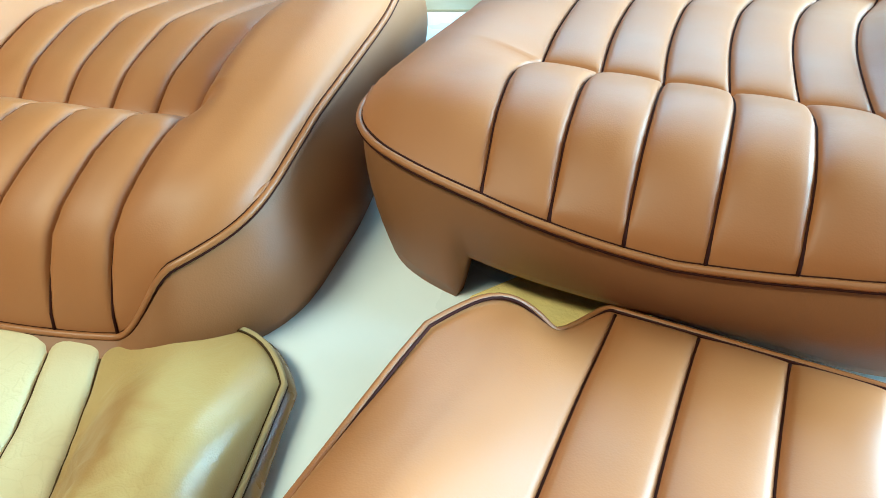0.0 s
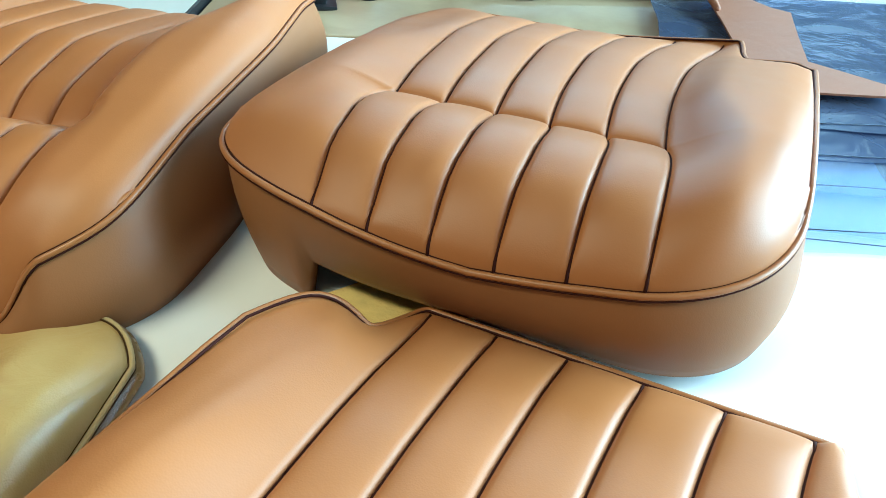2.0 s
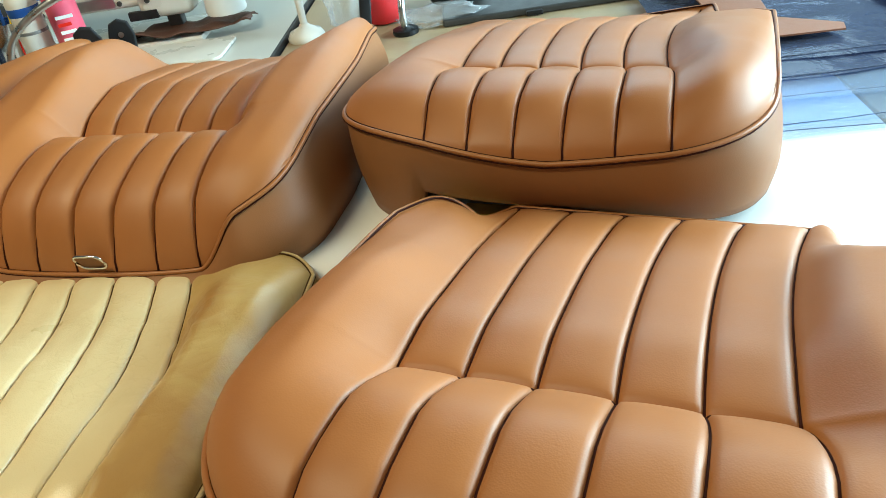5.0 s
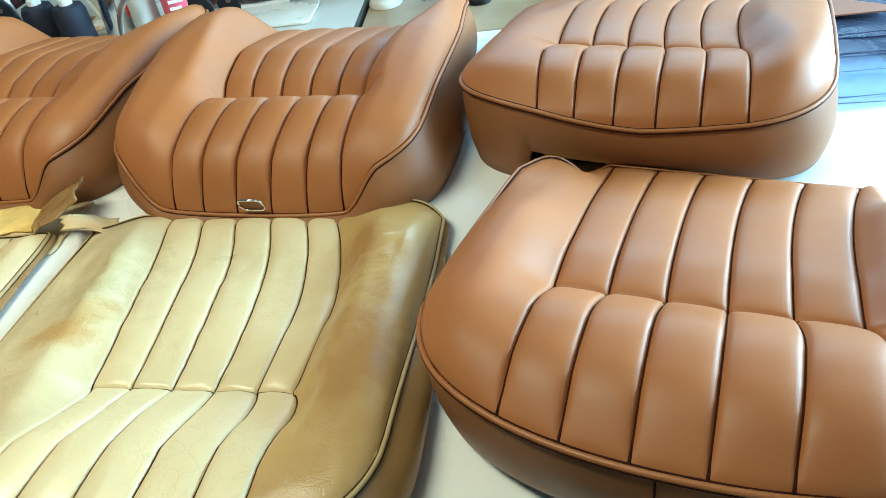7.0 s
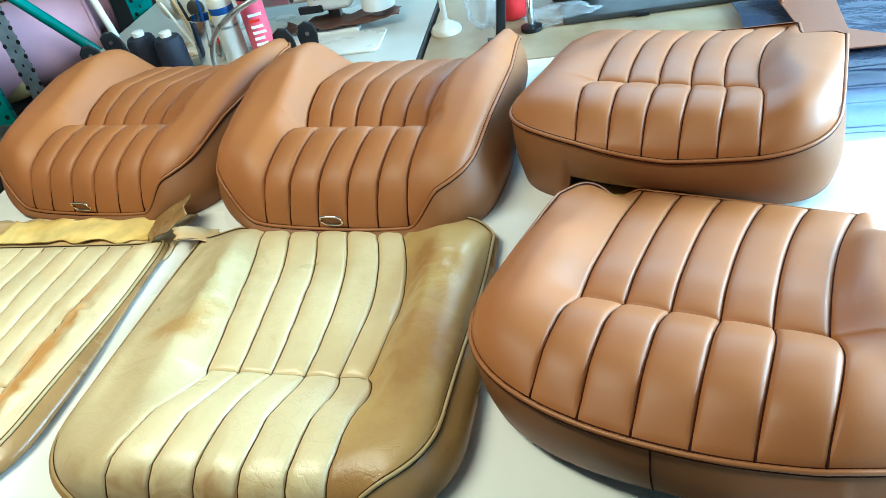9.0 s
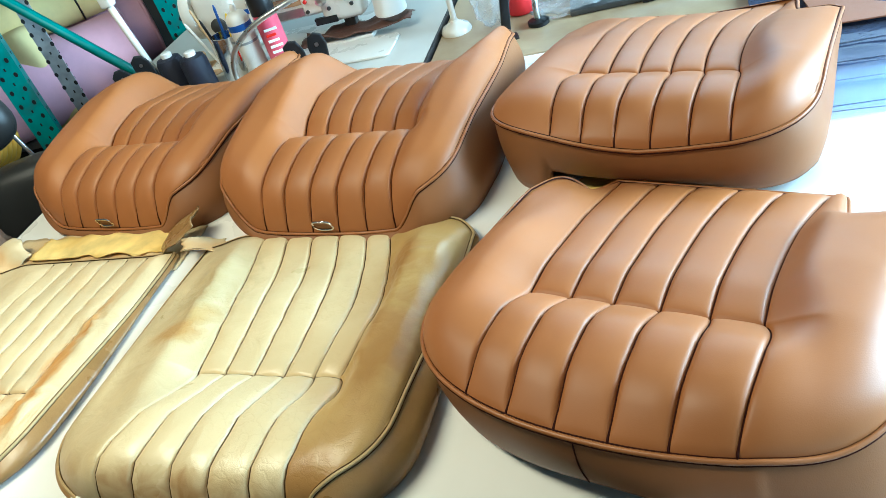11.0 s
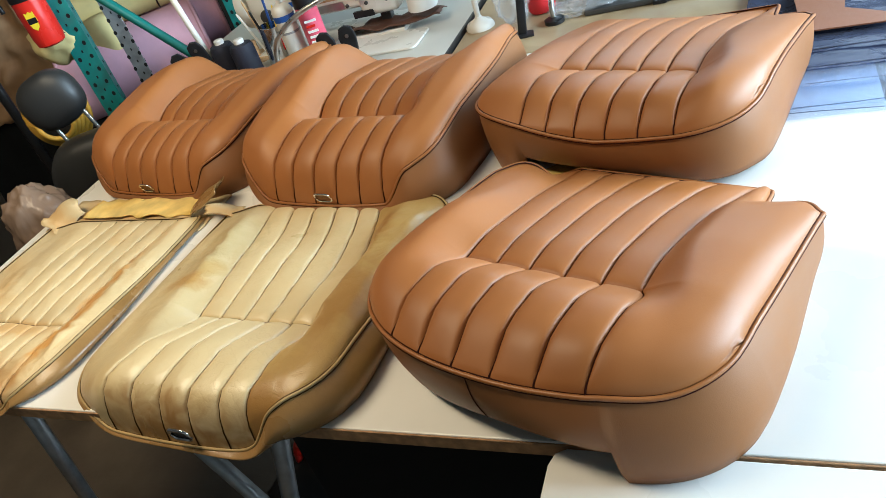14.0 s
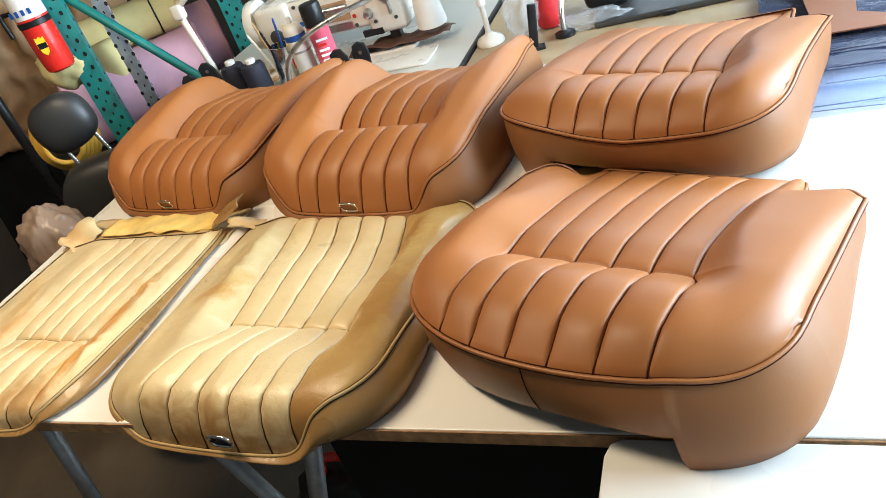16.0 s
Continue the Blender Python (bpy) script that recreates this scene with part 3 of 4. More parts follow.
def backrest_spec():
    p = dict(lean=(-0.0115, 0.0155, 0.0067), bow=(0.0152, 0.0122, -0.0046), back_lean=(0.0087, 0.0276), back_bow=(-0.02, 0.0013))
    mid = profile((-0.20, 0.045), (-0.185, 0.080), (-0.15, 0.107), (-0.10, 0.128), (-0.05, 0.1365), (0.0, 0.103), (0.05, 0.1194), (0.15, 0.128), (0.25, 0.1113), (0.35, 0.094))
    high = profile((-0.20, 0.06), (-0.17, 0.10), (-0.12, 0.132), (-0.05, 0.146), (0.05, 0.158), (0.15, 0.165), (0.25, 0.165), (0.39, 0.148))
    low = profile((-0.20, 0.06), (-0.17, 0.10), (-0.12, 0.132), (-0.05, 0.146), (0.05, 0.160), (0.12, 0.168), (0.20, 0.168), (0.28, 0.158), (0.37, 0.125))
    ws = profile((-0.205, 0.0647), (-0.16, 0.0969), (-0.10, 0.1159), (0.0, 0.1341), (0.15, 0.1349), (0.30, 0.1402), (0.39, 0.1271))
    wl = profile((-0.205, 0.062), (-0.16, 0.0865), (-0.10, 0.0925), (0.0, 0.1292), (0.12, 0.1554), (0.24, 0.1527), (0.37, 0.1016))
    wc = profile((-0.21, 0.018), (-0.1, 0.03), (0.2, 0.08), (0.36, 0.076))
    w, h = 0.2612, 0.1233
    k = profile((-0.2, 0.957), (0.0, 1.0), (0.2, 1.0034), (0.39, 0.9441))

    def warp(U, V):
        a, s = np.abs(U), np.clip(U / h, -1, 1)
        sh = run(p, V, s, 0.2, 0.33) + 0.0211 - 0.0067 * s * s
        return np.where(a <= h, U + sh, U * k(V) + (sh + np.sign(U) * h * (1 - k(V))) * np.clip((w - a) / (w - h), 0, 1)), V

    def height(u, v):
        wide = 0.172 + 0.05 * step(v, 0.1, 0.3)
        b = np.where(u > 0, high(v), low(v))
        c = mid(v) + 0.0273 * u
        return c + (b - c) * step((np.abs(u) - 0.119) / (wide - 0.119), 0, 1)

    return dict(
        half=h, seams=(-1, -0.624, -0.214, 0.197, 0.608, 1), left=w, right=w, warp=warp, roll=0.045, puff=0.0056, crease=0.0007, bulge=0.012, flank=0.020, pucker=(), inset=-0.004, pipe=0.0030, stitch=0.0014, skirt_seam=None, board=0.02, tilt=-0.0314,
        front=lambda u: -0.08 - 0.1216 * np.clip(1 - np.abs(u / w) ** np.where(u > 0, 2.389, 3.126), 0, 1) ** (1 / 2.2),
        back=lambda u: 0.335 + 0.04 * step(u, 0.11, 0.22) + 0.01 * step(-u, 0.11, 0.2) - 0.03 * step(np.abs(u), 0.22, w) ** 2,
        height=height, welt=lambda u, v: wc(v) + (np.where(u > 0, ws(v), wl(v)) - wc(v)) * step(np.abs(u), np.where(u > 0, 0.1203, 0.150), np.where(u > 0, 0.1978, 0.250)),
        bottom=lambda u, v: 0.012 * step(v, 0.1, 0.3))


def cover_spec(half, left, right, front, back, nose, thick, centre, p, seams, pucker):
    """An old cover lying slack; nose: how far its front hangs over the table's edge."""
    mid = profile((front, 0.03), (front + 0.035, 0.046 * thick), (front + 0.12, 0.05 * thick), (0.0, centre[0]), (0.08, centre[1]), (0.25, centre[2]), (back, 0.012))
    bol = profile((front, 0.03), (front + 0.05, 0.05 * thick), (-0.05, 0.058 * thick), (0.1, 0.05 * thick), (0.25, 0.042 * thick), (back, 0.02))
    k = profile((-0.2, 1.0), (0.0, 1.0), (0.2, 0.996), (0.39, 0.983))

    def edge(u, v):
        return 0.010 + 0.026 * thick * step(u, 0.1, 0.21) * (1.5 - 1.1 * step(v, -0.12, 0.24)) - (nose + 0.010) * step(-v, -front - 0.03, -front - 0.005)

    def warp(U, V):
        a, s, lim = np.abs(U), np.clip(U / half, -1, 1), np.where(U < 0, left, right)
        sh = run(p, V, s, 0.22, 0.33)
        return np.where(a <= half, U + sh, U * k(V) + (sh + np.sign(U) * half * (1 - k(V))) * np.clip((lim - a) / (lim - half), 0, 1)), V

    return dict(
        half=half, seams=seams, left=left, right=right, warp=warp, roll=0.035, puff=0.0038, crease=0.006, bulge=0.010, flank=0.022, pucker=pucker, inset=0.002, pipe=0.0026, stitch=0.0012, skirt_seam=None, board=0.004, tilt=0.0,
        front=lambda u: (front + 0.14) - 0.14 * np.clip(1 - np.abs(np.where(u < 0, u / left, u / right)) ** np.where(u > 0, 2.3, 3.0), 0, 1) ** (1 / 2.2),
        back=lambda u: back - 0.03 * step(-u, 0.2, left) - 0.05 * np.clip((u - 0.19) / (right - 0.19), 0, 1) ** 3,
        height=lambda u, v: mid(v) + (bol(v) * np.where(u < 0, 0.72 - 0.42 * step(-u, half + 0.03, left - 0.02), 1.0) - mid(v)) * step(np.abs(u), half, half + 0.06),
        welt=edge, bottom=lambda u, v: np.minimum(0.001 - (nose + 0.008) * step(-v, -front - 0.03, -front - 0.005), edge(u, v) - 0.004))


def belt_ring(parent, y, z, tilt, inside, thick=0.0020):
    """The oval metal eyelet through the front of a backrest."""
    pts = [(x, 0, yy) for x, yy in rounded(0.040, 0.025, 0.010)]
    ring = part("eyelet", tube(pts, thick, 8, True), CHROME, parent, "bright metal oval eyelet", pose(0.012, y, z, tilt))
    part("eyelet_hole", slab(rounded(0.037, 0.022, 0.009), -0.0005, 0.0005, 0), inside, ring, "dark opening", pose(0, 0.0015, 0, 90))


TOP = 0.9
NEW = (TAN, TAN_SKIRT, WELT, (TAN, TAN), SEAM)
root = thing("car_seat_cushion", pose(0.1029, -0.0113, TOP, 0, 0, -25.83), "tan leather car seat cushion, pleated centre, overhanging near table joint", "car seat", "new seat cushions")
upholstery(root, cushion_spec(NEAR_CUSHION), NEW, 1.3)
part("base_panel", slab([(-0.24, 0.16), (-0.14, 0.16), (-0.14, 0.412), (-0.25, 0.404), (-0.284, 0.356)], 0.001, 0.012), FOAM, root, "pale yellow base padding")
root = thing("car_seat_cushion", pose(0.1978, 0.5456, TOP, 0, 0, -22.46), "tan leather car seat cushion with pleated centre, beside the backrest", "car seat", "new seat cushions")
upholstery(root, cushion_spec(FAR_CUSHION), NEW, 4.3)
for x, y, rz, lab in ((-0.3815, 0.6115, -13.8, "tan leather car backrest lying flat beside the cushion"), (-0.930, 0.775, -14.5, "tan leather car backrest lying flat near the spools")):
    root = thing("upholstered_car_seat", pose(x, y, TOP, 0, 0, rz), lab, "car seat", "new backrests")
    upholstery(root, backrest_spec(), NEW, x * 7)
    belt_ring(root, -0.2085, 0.042, 20, TAN_SKIRT)
root = thing("old_seat_cover", pose(-0.440, 0.0652, TOP, 0, 0, -9.9), "worn cream leather seat cover with brown stains on table edge", "seat cover", "old covers")
SLACK = dict(lean=(-0.0093, 0.0241, -0.002), bow=(0.0074, 0.0011, 0.0164), back_lean=(-0.0466, 0.0121), back_bow=(0.017, 0.009))
upholstery(root, cover_spec(0.1246, 0.3095, 0.2554, -0.227, 0.363, 0.025, 1.35, (0.0213, 0.0278, 0.0164), SLACK, (-1, -0.582, -0.169, 0.244, 0.656, 1),
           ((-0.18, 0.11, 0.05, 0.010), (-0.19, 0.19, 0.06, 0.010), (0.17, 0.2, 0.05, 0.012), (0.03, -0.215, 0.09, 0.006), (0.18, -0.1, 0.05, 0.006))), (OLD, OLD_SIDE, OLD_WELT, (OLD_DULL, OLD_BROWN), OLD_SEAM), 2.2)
belt_ring(root, -0.233, 0.008, 8, BLACK, 0.003)
root = thing("old_seat_cover", pose(-1.005, 0.118, TOP, 0, 0, -9), "pale stained leather seat cover, slack, with torn yellowed edge", "seat cover", "old covers")
FLAT = dict(lean=(0.0, 0.026, 0.0), bow=(0.004, 0.002, 0.004), back_lean=(0.0, 0.014), back_bow=(0.0, 0.0))
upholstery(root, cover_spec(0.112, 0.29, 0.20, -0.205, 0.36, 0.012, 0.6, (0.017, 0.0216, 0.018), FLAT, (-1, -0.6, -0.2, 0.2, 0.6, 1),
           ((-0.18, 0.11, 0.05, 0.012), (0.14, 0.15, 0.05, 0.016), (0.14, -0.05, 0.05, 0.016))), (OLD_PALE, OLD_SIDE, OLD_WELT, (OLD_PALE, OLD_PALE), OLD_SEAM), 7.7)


def strip(w, d, seed, amp, nx=40, ny=8, th=0.006):
    """A ragged, wavy strip with thickness."""
    verts, faces = [], []
    for s in (1, 0):
        for j in range(ny + 1):
            for i in range(nx + 1):
                x, y = (i / nx - 0.5) * w, (j / ny - 0.5) * d
                e = (j / ny - 0.5) * 2
                y += 0.018 * e * noise.noise(Vector((x * 22, e * 2, seed)))
                x += 0.012 * (2 * i / nx - 1) * noise.noise(Vector((e * 3, seed, 4)))
                z = amp * (0.6 + noise.noise(Vector((x * 14, y * 14, seed + 3)))) + th * s
                verts.append((x, y, max(z, 0.001 + th * s)))
    m = (nx + 1) * (ny + 1)
    for j in range(ny):
        for i in range(nx):
            a = j * (nx + 1) + i
            faces += [(a, a + 1, a + nx + 2, a + nx + 1), (m + a + nx + 1, m + a + nx + 2, m + a + 1, m + a)]
    rim = [i for i in range(nx + 1)] + [(j + 1) * (nx + 1) - 1 for j in range(1, ny + 1)] + [ny * (nx + 1) + i for i in range(nx - 1, -1, -1)] + [j * (nx + 1) for j in range(ny - 1, 0, -1)]
    for k in range(len(rim)):
        a, b = rim[k], rim[(k + 1) % len(rim)]
        faces.append((b, a, m + a, m + b))
    return mesh_from("strip", verts, faces)


part("backing_cloth", strip(0.52, 0.13, 4.0, 0.006, 46, 12, 0.002), OLD_PALE, root, "frayed cream backing cloth", pose(-0.05, 0.395, 0.001))
part("torn_foam_flap", strip(0.36, 0.075, 2.0, 0.006, 40, 8, 0.003), FOAM, root, "torn yellowed foam backing", pose(-0.03, 0.410, 0.008))
part("hide_flap", strip(0.11, 0.08, 5.0, 0.03, 16, 12, 0.002), OLD_SIDE, root, "curled leather corner", pose(0.20, 0.405, 0.022, 8, -34, 25))
part("hide_flap", strip(0.08, 0.05, 6.0, 0.02, 14, 10, 0.002), OLD_PALE, root, "curled leather corner", pose(0.255, 0.375, 0.010, 0, 16, 35))
part("hide_flap", strip(0.07, 0.09, 8.0, 0.03, 14, 10, 0.002), OLD_PALE, root, "curled leather corner", pose(-0.27, 0.37, 0.012, 0, 24, -25))

# ---- tables ----
TABLE = pose(0.1, -0.187, 0, 0, 0, -5.6)


def at(x, y, z=0.0, rz=0.0):
    return TABLE @ pose(x, y, z, 0, 0, rz)


table = thing("work_table", at(0, 0), "large white laminate cutting table with chipboard edge", "table")
part("tabletop", slab([(-1.46, 0.003), (0.455, 0.003), (0.455, 1.22), (-1.46, 1.22)], TOP - 0.022, TOP), LAMINATE, table)
part("edge_band", box(-1.46, 0.455, 0, 0.0028, TOP - 0.024, TOP - 0.0015, 0.0008), PLY_EDGE, table, "raw brown chipboard edge")
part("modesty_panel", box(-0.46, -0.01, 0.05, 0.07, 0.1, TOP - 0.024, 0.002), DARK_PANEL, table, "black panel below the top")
for x in (-1.3, 0.3):
    part("leg", box(x - 0.03, x + 0.03, 1.05, 1.11, 0, TOP - 0.024), GALV, table)
for x0, x1 in ((-0.82, -0.52), (-0.52, -0.82), (-1.38, -1.2)):
    part("leg", tube([(x0, 0.10 + 0.03 * (x0 < x1), 0.02), (x1, 0.10 + 0.03 * (x0 < x1), TOP - 0.03)], 0.018, 6), GALV, table, "grey metal folding leg")

ext = thing("side_table", at(0, 0), "white laminate table butted against the cutting table", "table")
part("tabletop", slab([(0.02, -0.004), (0.006, -0.012), (0.0, -0.03), (0.0, -0.5), (1.5, -0.5), (1.5, -0.004)], TOP - 0.025, TOP - 0.001), LAMINATE, ext)
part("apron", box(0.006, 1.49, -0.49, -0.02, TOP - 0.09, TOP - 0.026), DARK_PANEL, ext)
for x, y in ((0.05, -0.44), (1.44, -0.44), (0.05, -0.07), (1.44, -0.07)):
    part("leg", box(x - 0.025, x + 0.025, y - 0.025, y + 0.025, 0, TOP - 0.09), GALV, ext)

side = thing("wood_bench", at(0, 0), "pale wooden bench beside the cutting table", "table")
part("tabletop", slab([(0.462, 0.0), (1.5, 0.0), (1.5, 1.22), (0.462, 1.22)], TOP - 0.03, TOP - 0.001), BENCH, side)
for x, y in ((0.5, 0.06), (1.44, 0.06), (0.5, 1.16), (1.44, 1.16)):
    part("leg", box(x - 0.03, x + 0.03, y - 0.03, y + 0.03, 0, TOP - 0.03), BENCH, side)

far = thing("machine_bench", at(0, 0), "pale wooden sewing machine bench", "table")
part("tabletop", slab([(-0.533, 1.226), (1.5, 1.226), (1.5, 2.1), (-0.533, 2.1)], TOP - 0.035, TOP), BENCH, far)
for x, y in ((-0.48, 1.29), (1.44, 1.29), (-0.48, 2.04), (1.44, 2.04)):
    part("leg", box(x - 0.03, x + 0.03, y - 0.03, y + 0.03, 0, TOP - 0.035), DARK_METAL, far)
sew = thing("sewing_table", at(0, 0), "grey white sewing machine table", "table")
part("tabletop", slab(rounded(1.1, 0.85, 0.02, 5, -1.094, 1.655), TOP - 0.03, TOP + 0.012), GREY_TOP, sew)
part("edge_band", box(-0.544, -0.537, 1.25, 2.06, TOP - 0.029, TOP + 0.0125, 0.001), BLACK, sew, "black rubber edge")
for x, y in ((-1.6, 1.3), (-0.6, 1.3), (-1.6, 2.0), (-0.6, 2.0)):
    part("leg", box(x - 0.025, x + 0.025, y - 0.025, y + 0.025, 0, TOP - 0.03), DARK_METAL, sew)

# ---- room ----


def wall(name, m, x0, x1, y0, y1, z0, z1, material, label):
    ob = part(name, box(x0, x1, y0, y1, z0, z1, 0), material)
    tagged(ob, label, "wall", kind="structure")
    return ob


fl = part("floor", box(-3.3, 3.3, -3.3, 3.3, -0.1, 0, 0), CONCRETE)
tagged(fl, "stained brown concrete workshop floor", "floor", kind="structure")
ce = part("ceiling", box(-3.3, 3.3, -3.3, 3.3, 2.8, 2.9, 0), CEIL)
tagged(ce, "plain board workshop ceiling", "ceiling", kind="structure")
wall("wall_west", None, -3.2, -3.0, -3.2, 3.2, 0, 2.8, SHADED_WALL, "store wall behind the rack, darkened for its shade")
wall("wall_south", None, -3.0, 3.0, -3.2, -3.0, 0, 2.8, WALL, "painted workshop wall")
wall("wall_north", None, -3.0, -0.4, 3.0, 3.2, 0, 2.8, SHADED_WALL, "workshop wall behind the rack, darkened for its shade")
wall("wall_north_2", None, -0.4, 2.0, 3.0, 3.2, 0, 1.7, WALL, "painted workshop wall below the window")
wall("wall_north_3", None, -0.4, 2.0, 3.0, 3.2, 2.6, 2.8, WALL, "painted wall above the window")
wall("wall_north_4", None, 2.0, 3.0, 3.0, 3.2, 0, 2.8, WALL, "painted workshop wall")
wall("wall_east", None, 3.0, 3.2, -3.2, -1.2, 0, 2.8, WALL, "painted wall beside the wide door")
wall("wall_east_2", None, 3.0, 3.2, 2.4, 3.2, 0, 2.8, WALL, "painted wall beside the wide door")
wall("wall_east_3", None, 3.0, 3.2, -1.2, 2.4, 2.6, 2.8, WALL, "painted wall above the wide door")
gr = part("ground", box(3.3, 60, -40, 40, -0.12, -0.02, 0), CONCRETE)
tagged(gr, "concrete yard outside the door", "ground", kind="structure")

# ---- cloth, vinyl and scraps on the right ----


def sheet(w, d, seed, amp, nx=70, ny=50, lift=0.0):
    """A limp film that lies in low waves."""
    verts = []
    for j in range(ny + 1):
        for i in range(nx + 1):
            x, y = (i / nx - 0.5) * w, (j / ny - 0.5) * d
            wob = 0.012 * noise.noise(Vector((x * 7, y * 7, seed)))
            z = amp * max(0, noise.noise(Vector((x * 5, y * 9, seed + 5))) + 0.35 * noise.noise(Vector((x * 16, y * 26, seed))))
            verts.append((x + wob, y + wob * (1 if j in (0, ny) else 0.4), lift + z))
    faces = [(j * (nx + 1) + i, j * (nx + 1) + i + 1, (j + 1) * (nx + 1) + i + 1, (j + 1) * (nx + 1) + i) for j in range(ny) for i in range(nx)]
    return mesh_from("sheet", verts, faces)


vin = thing("vinyl_sheet", at(0.66, 1.10, TOP), "clear bluish vinyl sheets in layers across the benches", "plastic sheet")
for k, (x, y, w, d, rz, s, deep) in enumerate(((0.15, -0.03, 1.14, 0.68, -1, 1.0, 0), (0.18, 0.0, 1.10, 0.66, 1, 4.0, 0), (0.20, 0.03, 1.06, 0.62, -1.5, 7.0, 0), (0.14, 0.06, 1.12, 0.50, 1, 9.0, 1), (0.20, 0.08, 1.04, 0.44, -1, 12.0, 1), (0.36, 0.02, 0.75, 0.56, 2, 15.0, 1), (0.34, 0.10, 0.75, 0.40, -2, 18.0, 1))):
    lay = part("layer", sheet(w, d, s, 0.005), VINYL_DEEP if deep else VINYL, vin, "", pose(x, y, 0.003 + 0.0035 * k, 0, 0, rz))
    part("fold", tube([(-w / 2 + 0.01 + w * q / 12, -d / 2 + 0.012 + 0.006 * math.sin(q + s), 0.001) for q in range(12)], 0.0007, 5), FILM_EDGE, lay, "dark creased edge")

scrap = thing("leather_scrap", pose(0, 0, TOP + 0.028), "brown leather offcut with one curled end on the vinyl", "leather offcut")
bm = slab([(0.548, 0.815), (0.605, 0.808), (0.708, 0.795), (0.718, 0.822), (0.672, 0.865), (0.632, 0.90), (0.65, 0.99), (0.67, 1.078), (0.645, 1.10), (0.625, 1.132), (0.602, 1.155), (0.585, 1.20), (0.575, 1.222), (0.556, 1.205), (0.552, 1.05), (0.545, 0.93)], 0, 0.003, 0)
part("offcut", bm, SCRAP, scrap)
part("curled_end", tube(curve_points([(0.556, 1.085, 0.006), (0.553, 1.13, 0.012), (0.556, 1.18, 0.016), (0.566, 1.225, 0.018)]), [0.004 + 0.012 * q / 24 for q in range(25)], 12), SCRAP, scrap)
pen = thing("pencil_line", pose(0, 0, TOP), "thin grey pencil marks on the white laminate", "mark")
part("mark", tube([(-0.03, 0.30, 0.0002), (0.03, 0.345, 0.0002)], 0.0006, 4), DARK_METAL, pen)

# ---- cones, stands and bags on the machine bench ----


def thread_cone(name, m, material, h, r, label):
    c = thing(name, m, label, "thread")
    part("thread", lathe([(r * 0.9, 0.004), (r, 0.01), (r * 0.97, h * 0.45), (r * 0.62, h * 0.86), (r * 0.55, h * 0.88)]), material, c)
    part("core", lathe([(r * 0.35, 0), (r * 0.35, h), (r * 0.28, h * 1.01)]), WHITE_PLASTIC, c, "white plastic core")
    return c


thread_cone("thread_cone", pose(-0.062, 1.345, TOP), RED_THREAD, 0.165, 0.040, "large red thread cone on the machine bench")
stand = thing("thread_stand", pose(-0.245, 1.315, TOP), "white enamelled thread stand with a domed foot", "thread stand")
part("foot", lathe([(0.042, 0), (0.043, 0.006), (0.036, 0.018), (0.014, 0.028), (0.010, 0.034)]), WHITE_PAINT, stand)
part("post", lathe([(0.0085, 0.02), (0.0085, 0.56)], 16), WHITE_PAINT, stand)
part("collar", lathe([(0.013, 0.115), (0.014, 0.12), (0.014, 0.15), (0.012, 0.155)], 16), WHITE_PLASTIC, stand)
part("tray", lathe([(0.01, 0.155), (0.05, 0.158), (0.055, 0.168), (0.052, 0.166), (0.01, 0.164)]), WHITE_PAINT, stand, "", pose(0.035, 0.05, 0))
thread_cone("thread_cone", pose(-0.21, 1.365, TOP + 0.167), NAVY_THREAD, 0.16, 0.036, "navy thread cone on the white stand tray")
bg = thing("plastic_bag", pose(-0.135, 1.30, TOP + 0.075), "crumpled clear plastic bag stood beside the red cone", "bag")
part("bag_film", crumple(0.062, 3, (0.75, 0.7, 1.3), 0.4), POLY, bg)
bg = thing("plastic_bag", pose(0.065, 1.275, TOP + 0.018), "flat clear plastic bag lying on the bench", "bag")
part("bag_film", crumple(0.08, 5, (1.1, 0.55, 0.26), 0.4), POLY, bg)
br = thing("black_bracket", pose(-0.102, 1.18, TOP + 0.0005, 0, 8, 10), "upright black plastic bracket beside the backrest", "bracket")
part("arm", box(-0.012, 0.012, -0.008, 0.008, 0, 0.125, 0.004, 3), BLACK, br)
part("foot", box(-0.03, 0.03, -0.02, 0.02, 0, 0.008, 0.002), BLACK, br)


def gooseneck(ctrl, r, label):
    g = thing("gooseneck_lamp", Matrix.Identity(4), label, "lamp")
    pts = curve_points(ctrl, 26)
    part("flexible_neck", tube(pts, [r * (1 + 0.12 * (i % 2)) for i in range(len(pts))], 10), STEEL, g)
    e = Vector(ctrl[0])
    part("base", lathe([(0.028, 0), (0.028, 0.010), (0.012, 0.016)], 20, Matrix.Translation((e.x, e.y, TOP + 0.0005))), BLACK, g)
    return g


gooseneck([(-0.018, 1.235, TOP), (-0.018, 1.24, 0.96), (0.0, 1.30, 1.03), (0.05, 1.42, 1.075), (0.13, 1.55, 1.085), (0.22, 1.66, 1.06)], 0.0075, "bright flexible metal lamp neck on the bench")
gooseneck([(-0.872, 1.235, TOP + 0.012), (-0.872, 1.23, 0.96), (-0.845, 1.232, 1.02), (-0.775, 1.245, 1.068), (-0.68, 1.265, 1.097), (-0.57, 1.32, 1.11), (-0.5, 1.38, 1.115)], 0.0075, "bright flexible metal lamp neck beside the spray cans")

# ---- black sewing machine with its grey bed ----
mach = thing("black_sewing_machine", at(0.0, 0.0, TOP, 3.0), "black industrial sewing machine with dark grey flat bed", "sewing machine")
part("bed", box(-0.10, 0.52, 1.41, 1.66, 0.001, 0.016, 0.004), DARK_METAL, mach)
